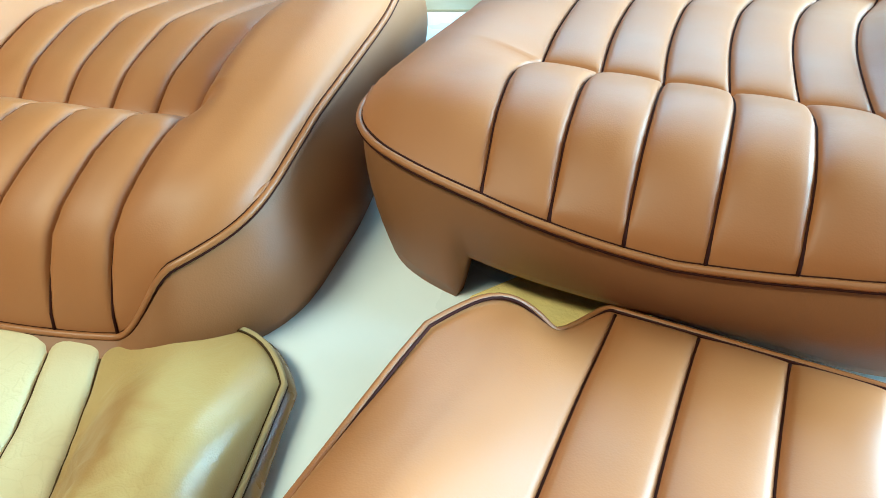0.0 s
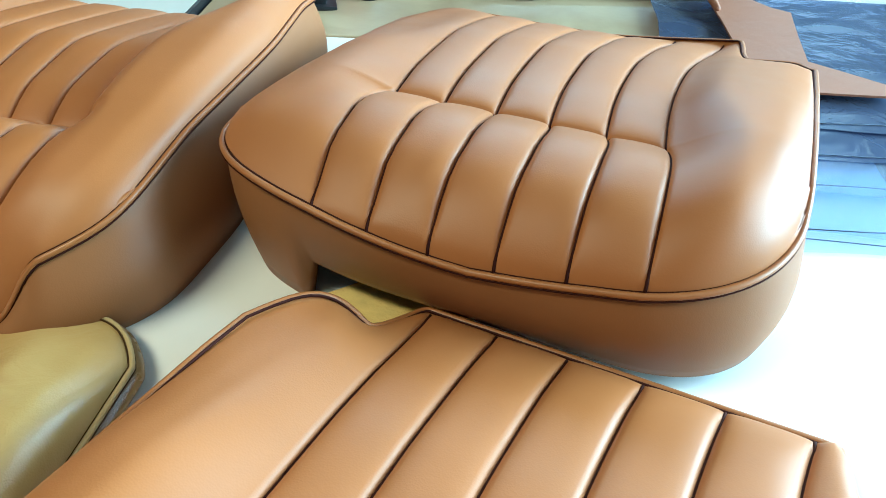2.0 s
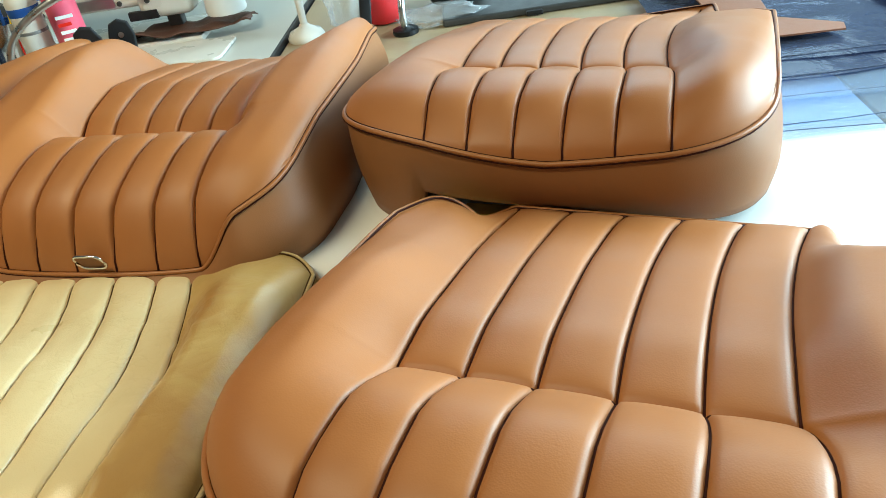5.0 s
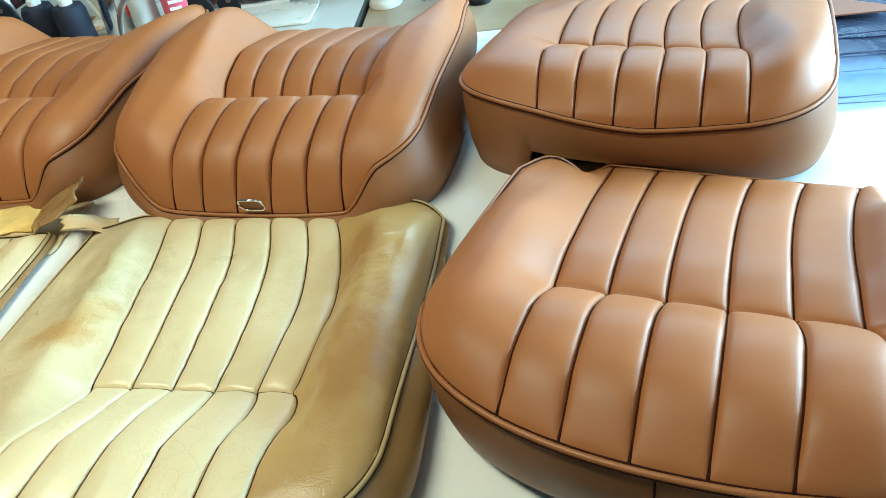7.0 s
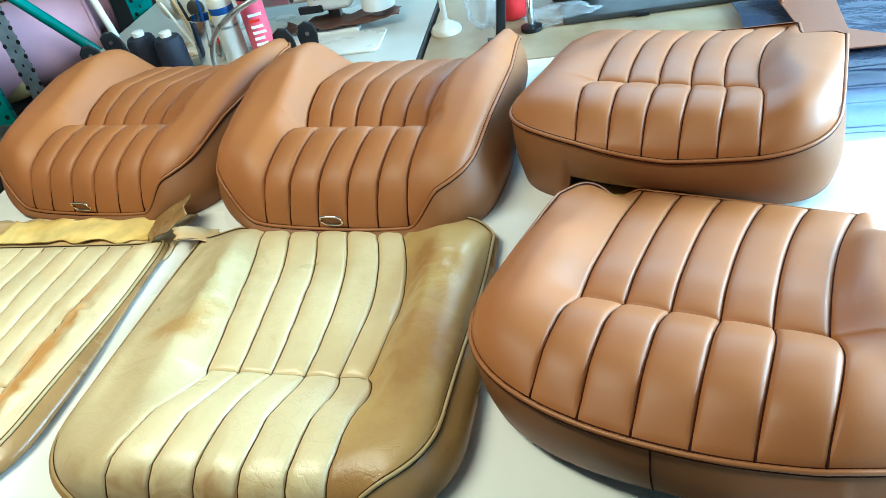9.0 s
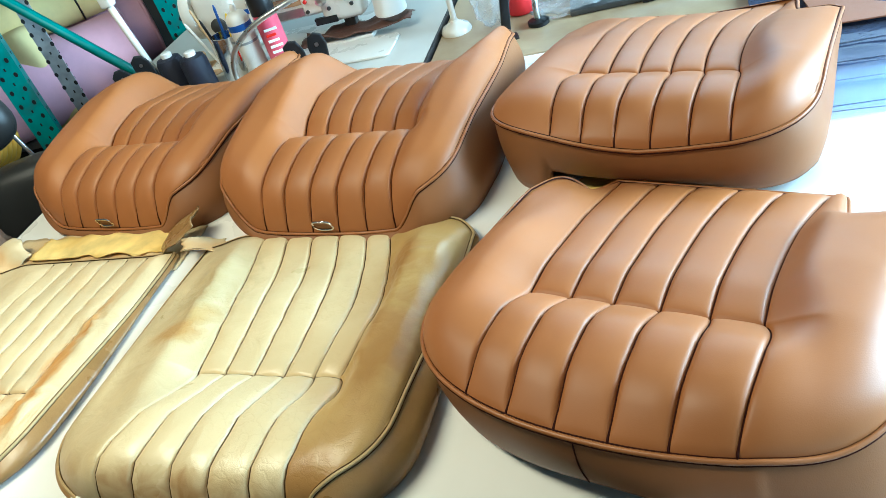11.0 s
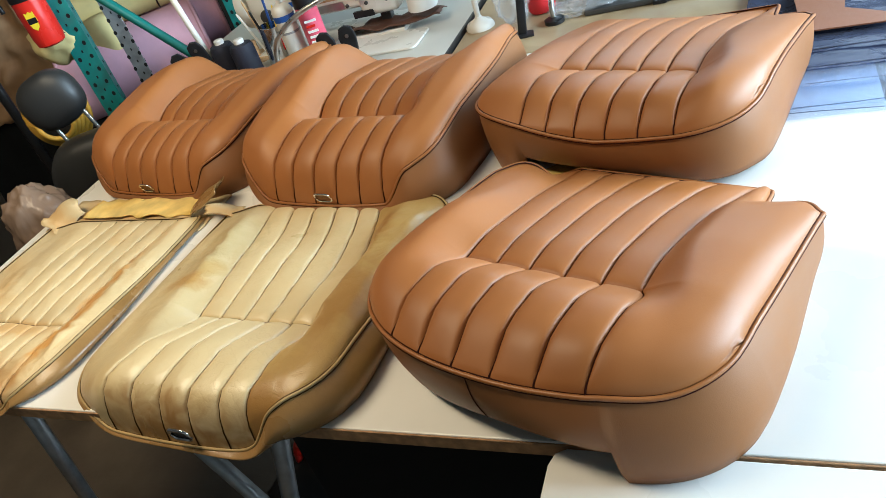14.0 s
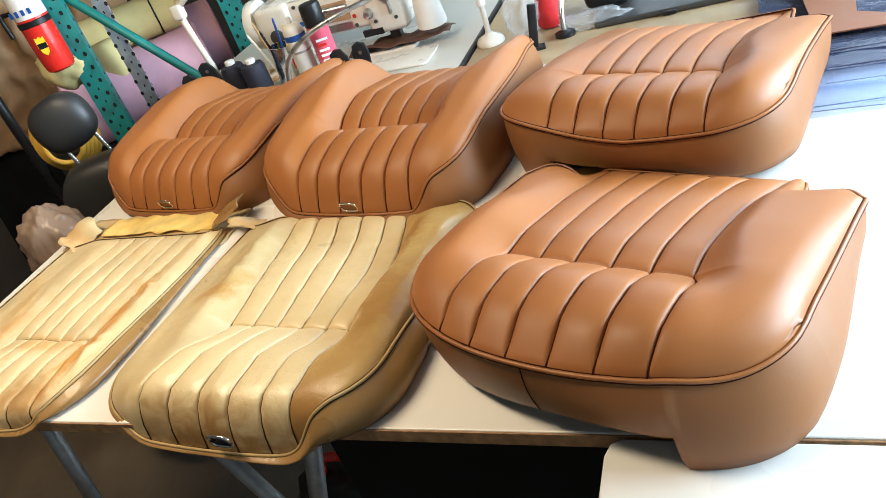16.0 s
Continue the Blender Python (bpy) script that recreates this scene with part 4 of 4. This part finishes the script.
part("bed_slot", box(0.21, 0.30, 1.52, 1.545, 0.0155, 0.0175, 0.001), BLACK, mach)
part("bed_latch", box(0.08, 0.115, 1.40, 1.412, 0.002, 0.012, 0.002), BLACK, mach)
part("pillar", box(-0.13, 0.0, 1.50, 1.66, 0.016, 0.29, 0.03, 4), BLACK, mach)
part("arm", box(-0.10, 0.50, 1.52, 1.64, 0.145, 0.28, 0.025, 4), BLACK, mach)
part("head", box(0.42, 0.53, 1.51, 1.65, 0.10, 0.33, 0.02, 4), BLACK, mach)
part("needle_bar", lathe([(0.006, 0), (0.006, 0.10)], 12, Matrix.Translation((0.475, 1.57, 0.02))), STEEL, mach)
part("presser_foot", box(0.455, 0.495, 1.545, 1.575, 0.017, 0.024, 0.002), STEEL, mach)
part("face_plate", box(0.44, 0.47, 1.503, 1.51, 0.10, 0.16, 0.002), YELLOW_FOAM, mach)
part("hand_wheel", lathe([(0.03, 0), (0.075, 0.005), (0.078, 0.02), (0.075, 0.035), (0.03, 0.04)], 28, pose(-0.175, 1.58, 0.20, 0, 90, 0)), BLACK, mach)
swt = thing("switch_box", at(0.19, 1.85, TOP), "black switch box with pale rim on the bench", "switch")
part("body", box(-0.045, 0.045, -0.02, 0.02, 0.001, 0.07, 0.012, 4), BLACK, swt)
part("rim", box(-0.05, 0.05, -0.014, 0.016, 0.001, 0.076, 0.014, 4), GALV, swt)
part("mark", box(-0.015, 0.015, -0.0215, -0.0195, 0.03, 0.042, 0.0005), WHITE_PLASTIC, swt)

# ---- white sewing machine ----
ST = TOP + 0.012
wm = thing("white_sewing_machine", at(-1.19, 1.575, ST, 3.0), "white industrial walking-foot sewing machine with exposed shaft", "sewing machine")
part("bed", box(-0.10, 0.44, -0.10, 0.10, 0.001, 0.016, 0.004), WHITE_PAINT, wm)
part("pillar", box(-0.08, 0.05, -0.075, 0.075, 0.016, 0.225, 0.018, 4), WHITE_PAINT, wm)
part("arm", box(-0.06, 0.36, -0.06, 0.07, 0.09, 0.22, 0.016, 4), WHITE_PAINT, wm)
part("head", box(0.30, 0.43, -0.07, 0.07, 0.06, 0.27, 0.02, 4), WHITE_PAINT, wm)
part("motor_guard", lathe([(0.046, 0), (0.048, 0.006), (0.040, 0.09), (0.028, 0.15), (0.024, 0.21), (0.02, 0.22)], 24, Matrix.Translation((0.50, -0.05, 0.05))), WHITE_PLASTIC, wm)
rec = part("recess", box(0.10, 0.25, -0.0625, -0.0595, 0.13, 0.19, 0.001), CARD, wm, "tan recess in the arm")
part("shaft", lathe([(0.012, 0), (0.012, 0.15), (0.009, 0.16)], 16, pose(0.09, -0.066, 0.17, 0, 90, 0)), STEEL, rec)
part("slot", box(0.275, 0.345, -0.0735, -0.06, 0.063, 0.083, 0.001), BLACK, wm)
for x, z in ((-0.03, 0.195), (0.07, 0.105), (0.07, 0.205), (0.285, 0.205), (0.32, 0.175), (0.40, 0.105), (0.33, 0.105), (0.0, 0.06), (0.12, 0.105), (0.26, 0.105)):
    part("screw", lathe([(0.006, 0), (0.006, 0.004), (0.004, 0.005)], 10, pose(x, -0.060 if x < 0.29 else -0.070, z, 90)), DARK_METAL, wm)
part("name_bar", box(0.04, 0.085, -0.0615, -0.0595, 0.14, 0.155, 0.0005), BLUE, wm, "small blue printed bar")
part("needle_bar", lathe([(0.007, 0.0), (0.007, 0.06)], 12, Matrix.Translation((0.365, -0.02, 0.012))), STEEL, wm)
part("needle_clamp", box(0.348, 0.382, -0.036, -0.004, 0.03, 0.06, 0.003), DARK_METAL, wm)
part("presser_foot", box(0.335, 0.395, -0.05, 0.01, 0.0165, 0.022, 0.002), BLACK, wm)
part("hand_wheel", lathe([(0.03, 0), (0.078, 0.006), (0.082, 0.022), (0.078, 0.04), (0.03, 0.045)], 28, pose(-0.13, 0, 0.165, 0, 90, 0)), WHITE_PAINT, wm)
part("oil_cup", lathe([(0.018, 0), (0.02, 0.03), (0.012, 0.04)], 16, Matrix.Translation((0.12, 0, 0.22))), DARK_METAL, wm)
part("arm_cover", box(-0.02, 0.29, -0.05, 0.06, 0.2205, 0.228, 0.003), WHITE_PLASTIC, wm)
part("tension_dial", lathe([(0.016, 0), (0.017, 0.004), (0.013, 0.012), (0.011, 0.024), (0.006, 0.026)], 18, pose(0.315, -0.071, 0.135, 90)), STEEL, wm)
part("tension_dial", lathe([(0.012, 0), (0.013, 0.004), (0.009, 0.018)], 18, pose(0.375, -0.071, 0.175, 90)), STEEL, wm)
part("thread_guide", tube(curve_points([(0.30, -0.072, 0.25), (0.30, -0.09, 0.26), (0.33, -0.09, 0.262), (0.33, -0.072, 0.25)]), 0.002, 6), STEEL, wm)
part("take_up_lever", box(0.385, 0.393, -0.085, -0.071, 0.12, 0.215, 0.002), STEEL, wm)
part("red_button", lathe([(0.006, 0), (0.006, 0.004), (0.004, 0.006)], 12, pose(0.262, -0.0605, 0.135, 90)), RED, wm)
part("stitch_dial", lathe([(0.024, 0), (0.025, 0.008), (0.02, 0.012)], 24, pose(-0.015, -0.076, 0.13, 90)), DARK_METAL, wm)
part("feed_lever", box(-0.03, -0.012, -0.105, -0.075, 0.07, 0.078, 0.002), STEEL, wm)
part("thread_pin", lathe([(0.003, 0.22), (0.003, 0.30), (0.001, 0.302)], 8, Matrix.Translation((0.2, 0.0, 0))), STEEL, wm)
part("thread_pin", lathe([(0.003, 0.22), (0.003, 0.29), (0.001, 0.292)], 8, Matrix.Translation((0.06, 0.01, 0))), STEEL, wm)
part("arm_plate", box(0.16, 0.25, -0.0635, -0.0602, 0.098, 0.122, 0.001), STEEL, wm, "small steel cover plate")
part("lift_lever", tube([(0.43, 0.02, 0.10), (0.455, 0.02, 0.085), (0.475, 0.02, 0.04)], 0.004, 8), BLACK, wm)
dsc = thing("leather_scrap", at(-0.80, 1.54, ST + 0.009, 8), "dark brown leather scrap under the machine needle", "leather offcut")
part("offcut", strip(0.34, 0.10, 11.0, 0.03, 30, 10, 0.003), DARK_SCRAP, dsc)
tray = thing("metal_tray", at(-0.84, 1.42, ST), "low white metal slide plate beside the needle", "tray")
part("plate", slab(rounded(0.36, 0.15, 0.02), 0.001, 0.008), WHITE_PAINT, tray)

# ---- cans, spools, cup and clamps on the sewing table ----


def spray_can(m, body, cap, label, bare):
    c = thing("spray_can", m, label, "spray can")
    part("body", lathe([(0.030, 0), (0.033, 0.004), (0.033, 0.165), (0.0335, 0.168), (0.026, 0.184), (0.014, 0.19)]), body, c)
    if bare:
        part("nozzle", lathe([(0.008, 0.19), (0.008, 0.205), (0.005, 0.21)], 14), WHITE_PLASTIC, c)
        part("label_band", lathe([(0.0333, 0.14), (0.0337, 0.141), (0.0337, 0.157), (0.0333, 0.158)]), BLUE, c, "blue band")
        part("label_panel", lathe([(0.0333, 0.10), (0.0337, 0.101), (0.0337, 0.106), (0.0333, 0.107)]), GALV, c, "grey print")
    else:
        part("cap", lathe([(0.0335, 0.170), (0.034, 0.172), (0.033, 0.228), (0.030, 0.236), (0.02, 0.238)]), cap, c, "black cap")
        for k in range(7):
            z = 0.03 + 0.016 * k
            part("print_bar", box(-0.016, 0.02 - 0.004 * (k % 3), -0.0345, -0.030, z, z + 0.007, 0.0005), WHITE_PLASTIC if k != 5 else RED, c, "", pose(0, 0, 0, 0, 0, 18))
    return c


spray_can(pose(-0.752, 1.305, ST), PINK_PRINT, BLACK, "pink printed spray can with black cap", False)
spray_can(pose(-0.838, 1.315, ST), WHITE_PAINT, WHITE_PLASTIC, "white spray can with blue band, cap off", True)
for x, y in ((-0.992, 1.262), (-1.085, 1.30)):
    sp = thing("thread_spool", pose(x, y, ST), "black thread spool with white top", "thread", "black spools")
    part("thread", lathe([(0.038, 0.004), (0.040, 0.012), (0.039, 0.10), (0.034, 0.112), (0.016, 0.116)]), NAVY_THREAD, sp)
    part("core", lathe([(0.016, 0), (0.016, 0.128), (0.012, 0.13)], 18), WHITE_PLASTIC, sp, "white core")
cup = thing("tool_cup", pose(-0.918, 1.33, ST, 0, 6, 0), "bright steel cup full of pens and brushes", "cup")
part("cup", lathe([(0.034, 0), (0.036, 0.003), (0.040, 0.13), (0.037, 0.13), (0.034, 0.01)]), CHROME, cup)
for k, (dx, dy, tx, ty, L, ma) in enumerate(((0.01, 0, 6, 8, 0.20, YELLOW), (-0.015, 0.01, -12, -24, 0.22, WOOD), (-0.01, -0.01, -6, -30, 0.20, WHITE_PLASTIC), (0.0, 0.015, -4, -4, 0.21, BLUE), (0.018, -0.01, 4, 14, 0.18, RED), (-0.005, 0.0, 3, -14, 0.19, BLACK))):
    part("pen", lathe([(0.004, 0.01), (0.004, L - 0.01), (0.0015, L)], 8), ma, cup, "", pose(dx, dy, 0, tx, ty, 0))
wb = thing("wooden_bobbin", pose(-1.05, 1.43, ST), "small turned wooden reel", "reel")
part("disc", lathe([(0.06, 0), (0.062, 0.004), (0.06, 0.012), (0.015, 0.014)]), WOOD, wb)
part("peg", lathe([(0.011, 0.012), (0.011, 0.06), (0.008, 0.065)], 12), WOOD, wb)


def clamp(m, label):
    """A spring clamp with two black handles."""
    c = thing("spring_clamp", m, label, "clamp")
    for s in (-1, 1):
        pts = [(0.016, 0.0), (0.022, 0.04), (0.025, 0.075), (0.018, 0.1), (0.0, 0.108), (-0.018, 0.1), (-0.025, 0.075), (-0.02, 0.04), (-0.014, 0.0)]
        h = part("handle", slab(pts, -0.006, 0.006, 0.003), BLACK, c, "", pose(s * 0.022, 0.01 * s, 0, 90, 0, 0) @ pose(0, 0, 0, 0, 0, -s * 6 + 12))
        part("hole", lathe([(0.0055, -0.0068), (0.0055, 0.0068)], 14, Matrix.Translation((0, 0.078, 0))), STEEL, h, "bright pivot hole")
        part("jaw", box(s * 0.006 - 0.007, s * 0.006 + 0.007, -0.007, 0.007, -0.05, 0.004, 0.003), BLACK, c)
    part("pin", lathe([(0.006, -0.02), (0.006, 0.02)], 12, pose(0, 0, 0, 90)), STEEL, c)
    return c


clamp(pose(-0.590, 1.10, TOP + 0.052 + 0.0, 0, 8, 15), "black spring clamp with two handles behind the backrest")
clamp(pose(-1.135, 1.235, TOP + 0.062, 0, -10, 20), "black spring clamp beside the spools")
ws2 = thing("lamp_arm", pose(-1.165, 1.31, TOP), "white jointed lamp arm on the sewing table", "lamp")
part("lower_arm", tube([(0.03, 0, 0.013), (0.0, 0.0, 0.20), (-0.015, 0, 0.315)], 0.010, 10), WHITE_PAINT, ws2)
part("joint", box(-0.033, 0.003, -0.016, 0.016, 0.30, 0.345, 0.006, 3), WHITE_PAINT, ws2)
part("upper_arm", tube([(-0.012, 0, 0.335), (0.16, 0.10, 0.44), (0.34, 0.2, 0.56)], 0.010, 10), WHITE_PAINT, ws2)
part("base", lathe([(0.03, 0.0125), (0.03, 0.022), (0.014, 0.03)], 20, Matrix.Translation((0.03, 0, 0))), WHITE_PAINT, ws2)

# ---- store rack on the left ----


def rack_upright(m, h, label, width=0.078, depth=0.06, material=None):
    """A folded steel upright with rows of teardrop holes."""
    u = thing("rack_upright", m, label, "rack")
    for nm, bmx in (("face", box(-width / 2, width / 2, 0, 0.003, 0, h, 0.001)), ("flange", box(-width / 2, -width / 2 + 0.003, 0.0032, depth, 0, h, 0.001)), ("flange", box(width / 2 - 0.003, width / 2, 0.0032, depth, 0, h, 0.001))):
        part(nm, bmx, material, u)
    hole = lathe([(0.0062, -0.0006), (0.0062, 0.0006)], 10, Matrix.Diagonal((1, 1, 1.35, 1)) @ pose(0, 0, 0, 90))
    small = box(-0.0025, 0.0025, -0.0008, 0.0008, -0.005, 0.005, 0)
    me = bpy.data.meshes.new("slot")
    small.to_mesh(me)
    small.free()
    for k in range(int((h - 0.5) / 0.05)):
        z = 0.5 + 0.05 * k
        for x in (-0.022, 0.021):
            o = part("hole", hole, BLACK, u, "", pose(x, -0.0008, z))
        part("hole", me, BLACK, u, "", pose(0.0, -0.0008, z + 0.024))
        part("hole", me, BLACK, u, "", pose(width / 2 + 0.0007, 0.03, z + 0.012, 0, 0, 90))
    return u


rack_upright(pose(-1.705, 1.42, 0, 0, 0, 28), 2.2, "teal steel rack upright with teardrop holes", material=TEAL)
rack_upright(pose(-1.375, 1.95, 0, 0, 0, 20), 2.2, "teal steel rack upright behind the sewing table", material=TEAL)
rack_upright(pose(-1.715, 1.67, 0, 0, 0, 35), 2.2, "grey galvanised perforated strut", 0.05, 0.03, GALV)
brace = thing("rack_brace", Matrix.Identity(4), "dark teal diagonal brace of the rack", "rack")
part("bar", tube([(-1.79, 1.47, 1.47), (-1.42, 1.60, 0.93), (-1.14, 1.71, 0.50)], 0.017, 6), TEAL, brace)
rail = thing("rack_rail", Matrix.Identity(4), "black tubular rail in front of the store", "rail")
part("post", tube([(-2.02, 1.30, 0), (-2.05, 1.32, 1.0), (-2.03, 1.33, 1.9)], 0.018, 8), BLACK, rail)
part("bar", tube([(-2.25, 1.5, 1.33), (-1.9, 1.50, 1.335), (-1.35, 1.6, 1.35)], 0.008, 8), BLACK, rail)
part("strut", tube([(-2.12, 1.6, 1.7), (-1.86, 1.6, 0.95)], 0.014, 6), GALV, rail, "grey strut")

fe = thing("fire_extinguisher", pose(-1.72, 1.335, 1.145, 0, 0, 15) @ Matrix.Diagonal((0.68, 0.68, 1, 1)), "red fire extinguisher with white label, hung on rack", "extinguisher")
part("cylinder", lathe([(0.055, 0), (0.068, 0.006), (0.075, 0.03), (0.077, 0.10), (0.077, 0.34), (0.07, 0.39), (0.04, 0.43), (0.03, 0.44)]), RED, fe)
part("label_sleeve", lathe([(0.0775, 0.185), (0.0782, 0.187), (0.0782, 0.33), (0.0775, 0.332)]), WHITE_PLASTIC, fe, "white instruction label")
part("strap", lathe([(0.078, 0.158), (0.0805, 0.16), (0.0805, 0.176), (0.078, 0.178)]), BLACK, fe)
bd = part("badge", slab([(-0.022, 0.03), (-0.011, 0.026), (0, 0.032), (0.011, 0.026), (0.022, 0.03), (0.024, 0.0), (0.016, -0.022), (0, -0.032), (-0.016, -0.022), (-0.024, 0.0)], 0, 0.002, 0), YELLOW, fe, "yellow and black shield badge", pose(0.012, -0.0783, 0.095, 90, 0, 8))
part("badge_bar", box(-0.022, 0.022, -0.008, 0.010, 0.0015, 0.003, 0), BLACK, bd)
for k in range(4):
    part("label_mark", box(-0.05 + 0.024 * k, -0.034 + 0.024 * k, -0.0805, -0.076, 0.20, 0.218, 0.0005), BLUE, fe, "", pose(0, 0, 0, 0, 0, 6 * (k - 1.5)))
part("hose", tube(curve_points([(-0.05, -0.03, 0.42), (-0.11, -0.04, 0.36), (-0.12, -0.045, 0.22), (-0.115, -0.05, 0.14)]), 0.011, 10), BLACK, fe)
part("hanger", box(-0.02, 0.02, 0.06, 0.11, 0.2, 0.23, 0.002), GALV, fe)

coil = thing("hose_coil", pose(-1.775, 1.20, -0.05, 0, 0, 28), "coiled yellow air hose hung on the rack", "hose")
for k in range(5):
    r = 0.062 + 0.011 * k
    pts = [(r * math.cos(a), 0.018 * k + 0.004 * math.sin(3 * a), 0.98 + 1.15 * r * math.sin(a)) for a in np.linspace(0, 2 * math.pi, 40, endpoint=False)]
    part("loop", tube(pts, 0.0095, 8, True), YELLOW_HOSE, coil)
wad = thing("foam_offcut", pose(-1.80, 1.44, 1.13), "crumpled yellow foam strips below the extinguisher", "foam")
part("wad", crumple(0.105, 9, (0.9, 0.6, 0.8), 0.16, 4, 2.0), YELLOW_FOAM, wad)

seat = thing("black_car_seat", pose(-1.56, 1.02, 0, 0, 0, 24), "black leather car seat with headrest, on the floor", "car seat")


def cushion_block(sx, sy, sz, e=3.2, n=28):
    """A stuffed block with softly rounded edges."""
    verts, faces = [], []
    for i in range(n + 1):
        for j in range(n):
            a, b = math.pi * (i / n - 0.5), 2 * math.pi * j / n
            f = lambda c: math.copysign(abs(c) ** (2 / e), c)
            verts.append((sx * f(math.cos(a)) * f(math.cos(b)), sy * f(math.cos(a)) * f(math.sin(b)), sz * f(math.sin(a))))
    for i in range(n):
        for j in range(n):
            faces.append((i * n + j, i * n + (j + 1) % n, (i + 1) * n + (j + 1) % n, (i + 1) * n + j))
    return mesh_from("block", verts, faces)


part("backrest", cushion_block(0.20, 0.09, 0.33), BLACK_LEATHER, seat, "", pose(0.06, 0.02, 0.60, 8))
part("seat_base", cushion_block(0.24, 0.24, 0.12), BLACK_LEATHER, seat, "", pose(0.04, -0.16, 0.22))
part("seat_frame", box(-0.16, 0.22, -0.34, 0.06, 0, 0.12, 0.01), DARK_METAL, seat)
head = part("headrest", cushion_block(0.099, 0.058, 0.088, 2.5), BLACK_LEATHER, seat, "black leather headrest", pose(0.0, 0.03, 1.05, -6, -14))
for x in (-0.055, 0.055):
    part("headrest_post", lathe([(0.0065, -0.24), (0.0065, -0.06)], 12, Matrix.Translation((x, 0, 0))), CHROME, head)

sack = thing("plastic_sack", pose(-1.40, 0.62, 0.83), "pale brown crumpled plastic sack beside the table", "bag")
part("sack_film", crumple(0.128, 14, (0.8, 0.7, 1.15), 0.13, 5, 2.2), GREY_POLY, sack)
part("tie", box(0.04, 0.10, -0.10, -0.094, -0.01, 0.004, 0.002), YELLOW, sack, "yellow tie")
part("lower_film", crumple(0.2, 16, (0.8, 0.7, 1.8), 0.2), GREY_POLY, sack, "", pose(-0.02, 0.02, -0.42))

shelf = thing("store_shelf", pose(0, 0, 0), "dark steel store shelf behind the uprights", "shelf")
part("board", box(-2.5, -1.3, 1.75, 2.5, 0.66, 0.69), DARK_METAL, shelf)
for x in (-2.45, -1.36):
    part("leg", box(x, x + 0.04, 1.78, 1.82, 0, 0.66), DARK_METAL, shelf)


def foam_roll(m, r, L, material, label):
    f = thing("foam_roll", m, label, "foam")
    part("roll", lathe([(r * 0.9, 0), (r, 0.012), (r * 1.01, L * 0.5), (r, L - 0.012), (r * 0.9, L)], 32, pose(0, 0, r, 0, 90, 0)), material, f)
    for x in (0.012, L - 0.012):
        part("rounded_edge", tube([(x, 0.985 * r * math.cos(a), r + 0.985 * r * math.sin(a)) for a in np.linspace(0, 2 * math.pi, 32, endpoint=False)], 0.009, 6, True), material, f)
    if r < 0.1:
        part("cord", tube([(L * 0.75, 1.012 * r * math.cos(a), r + 1.012 * r * math.sin(a)) for a in np.linspace(0, 2 * math.pi, 32, endpoint=False)], 0.004, 5, True), BLACK, f, "thin black cord")
    return f


foam_roll(pose(-2.17, 1.75, 0.69, 0, 0, 35), 0.16, 0.62, PINK, "large pink foam roll on the store shelf")
foam_roll(pose(-2.32, 2.09, 0.69, 0, 0, 35), 0.17, 0.66, PINK, "large pink foam roll on the store shelf")
foam_roll(pose(-2.12, 1.93, 1.0, 0, 0, 35), 0.085, 0.46, YELLOW_FOAM, "pale yellow foam bolster tied with black cord")
yb = thing("foam_block", pose(-1.92, 1.92, 0.69, 0, -8, 0), "pale yellow foam slab stood on the shelf", "foam")
part("block", cushion_block(0.10, 0.07, 0.20, 4), YELLOW_FOAM, yb, "", pose(0, -0.06, 0.2))
brd = thing("brown_board", pose(-2.55, 1.9, 0, -6, 0, 18), "brown cloth draped over a board blackened for store shadow", "cloth")
part("drape", strip(1.2, 0.92, 6.0, 0.07, 60, 40, 0.004), CARD, brd, "", pose(0.03, 0.0, 1.17, 90))
# near-black board fills in the shadowed space below the cloth
part("stand", box(-0.55, 0.62, 0.0065, 0.03, 0, 0.72, 0.001), DARK_PANEL, brd)
cab = thing("steel_cabinet", pose(-1.06, 2.08, 0, 0, 0, -5.6), "dark grey steel drawer cabinet", "cabinet")
part("body", box(-0.28, 0.34, 0, 0.45, 0, 1.75, 0.004), GREY_STEEL, cab)
for k in range(5):
    d = part("drawer", box(-0.27, 0.33, -0.012, -0.001, 0.05 + 0.335 * k, 0.37 + 0.335 * k, 0.003), GREY_STEEL, cab)
    part("label_holder", box(-0.08, -0.01, -0.017, -0.0125, 0.25 + 0.335 * k, 0.30 + 0.335 * k, 0.001), GALV, d, "pale card holder")
    part("handle", box(0.04, 0.12, -0.03, -0.0125, 0.22 + 0.335 * k, 0.235 + 0.335 * k, 0.003), STEEL, d)
pn = thing("pale_cabinet", at(0, 0), "pale beige painted metal cabinet behind the sewing machine", "cabinet")
part("body", box(-1.0, -0.56, 2.085, 2.30, 0, 1.55, 0.006), GREY_TOP, pn)
part("door", box(-0.99, -0.57, 2.072, 2.084, 0.1, 1.53, 0.004), GREY_TOP, pn)
tb = thing("tool_bag", at(-0.75, 0.35, 0.0), "red and black tool bag under the table", "bag")
part("body", crumple(0.17, 21, (1.2, 0.8, 0.95), 0.15), BLACK, tb, "", pose(0, 0, 0.16))
part("handle", tube(curve_points([(-0.08, 0, 0.30), (-0.05, 0, 0.37), (0.05, 0, 0.37), (0.08, 0, 0.30)]), 0.012, 8), RED, tb, "red handle")
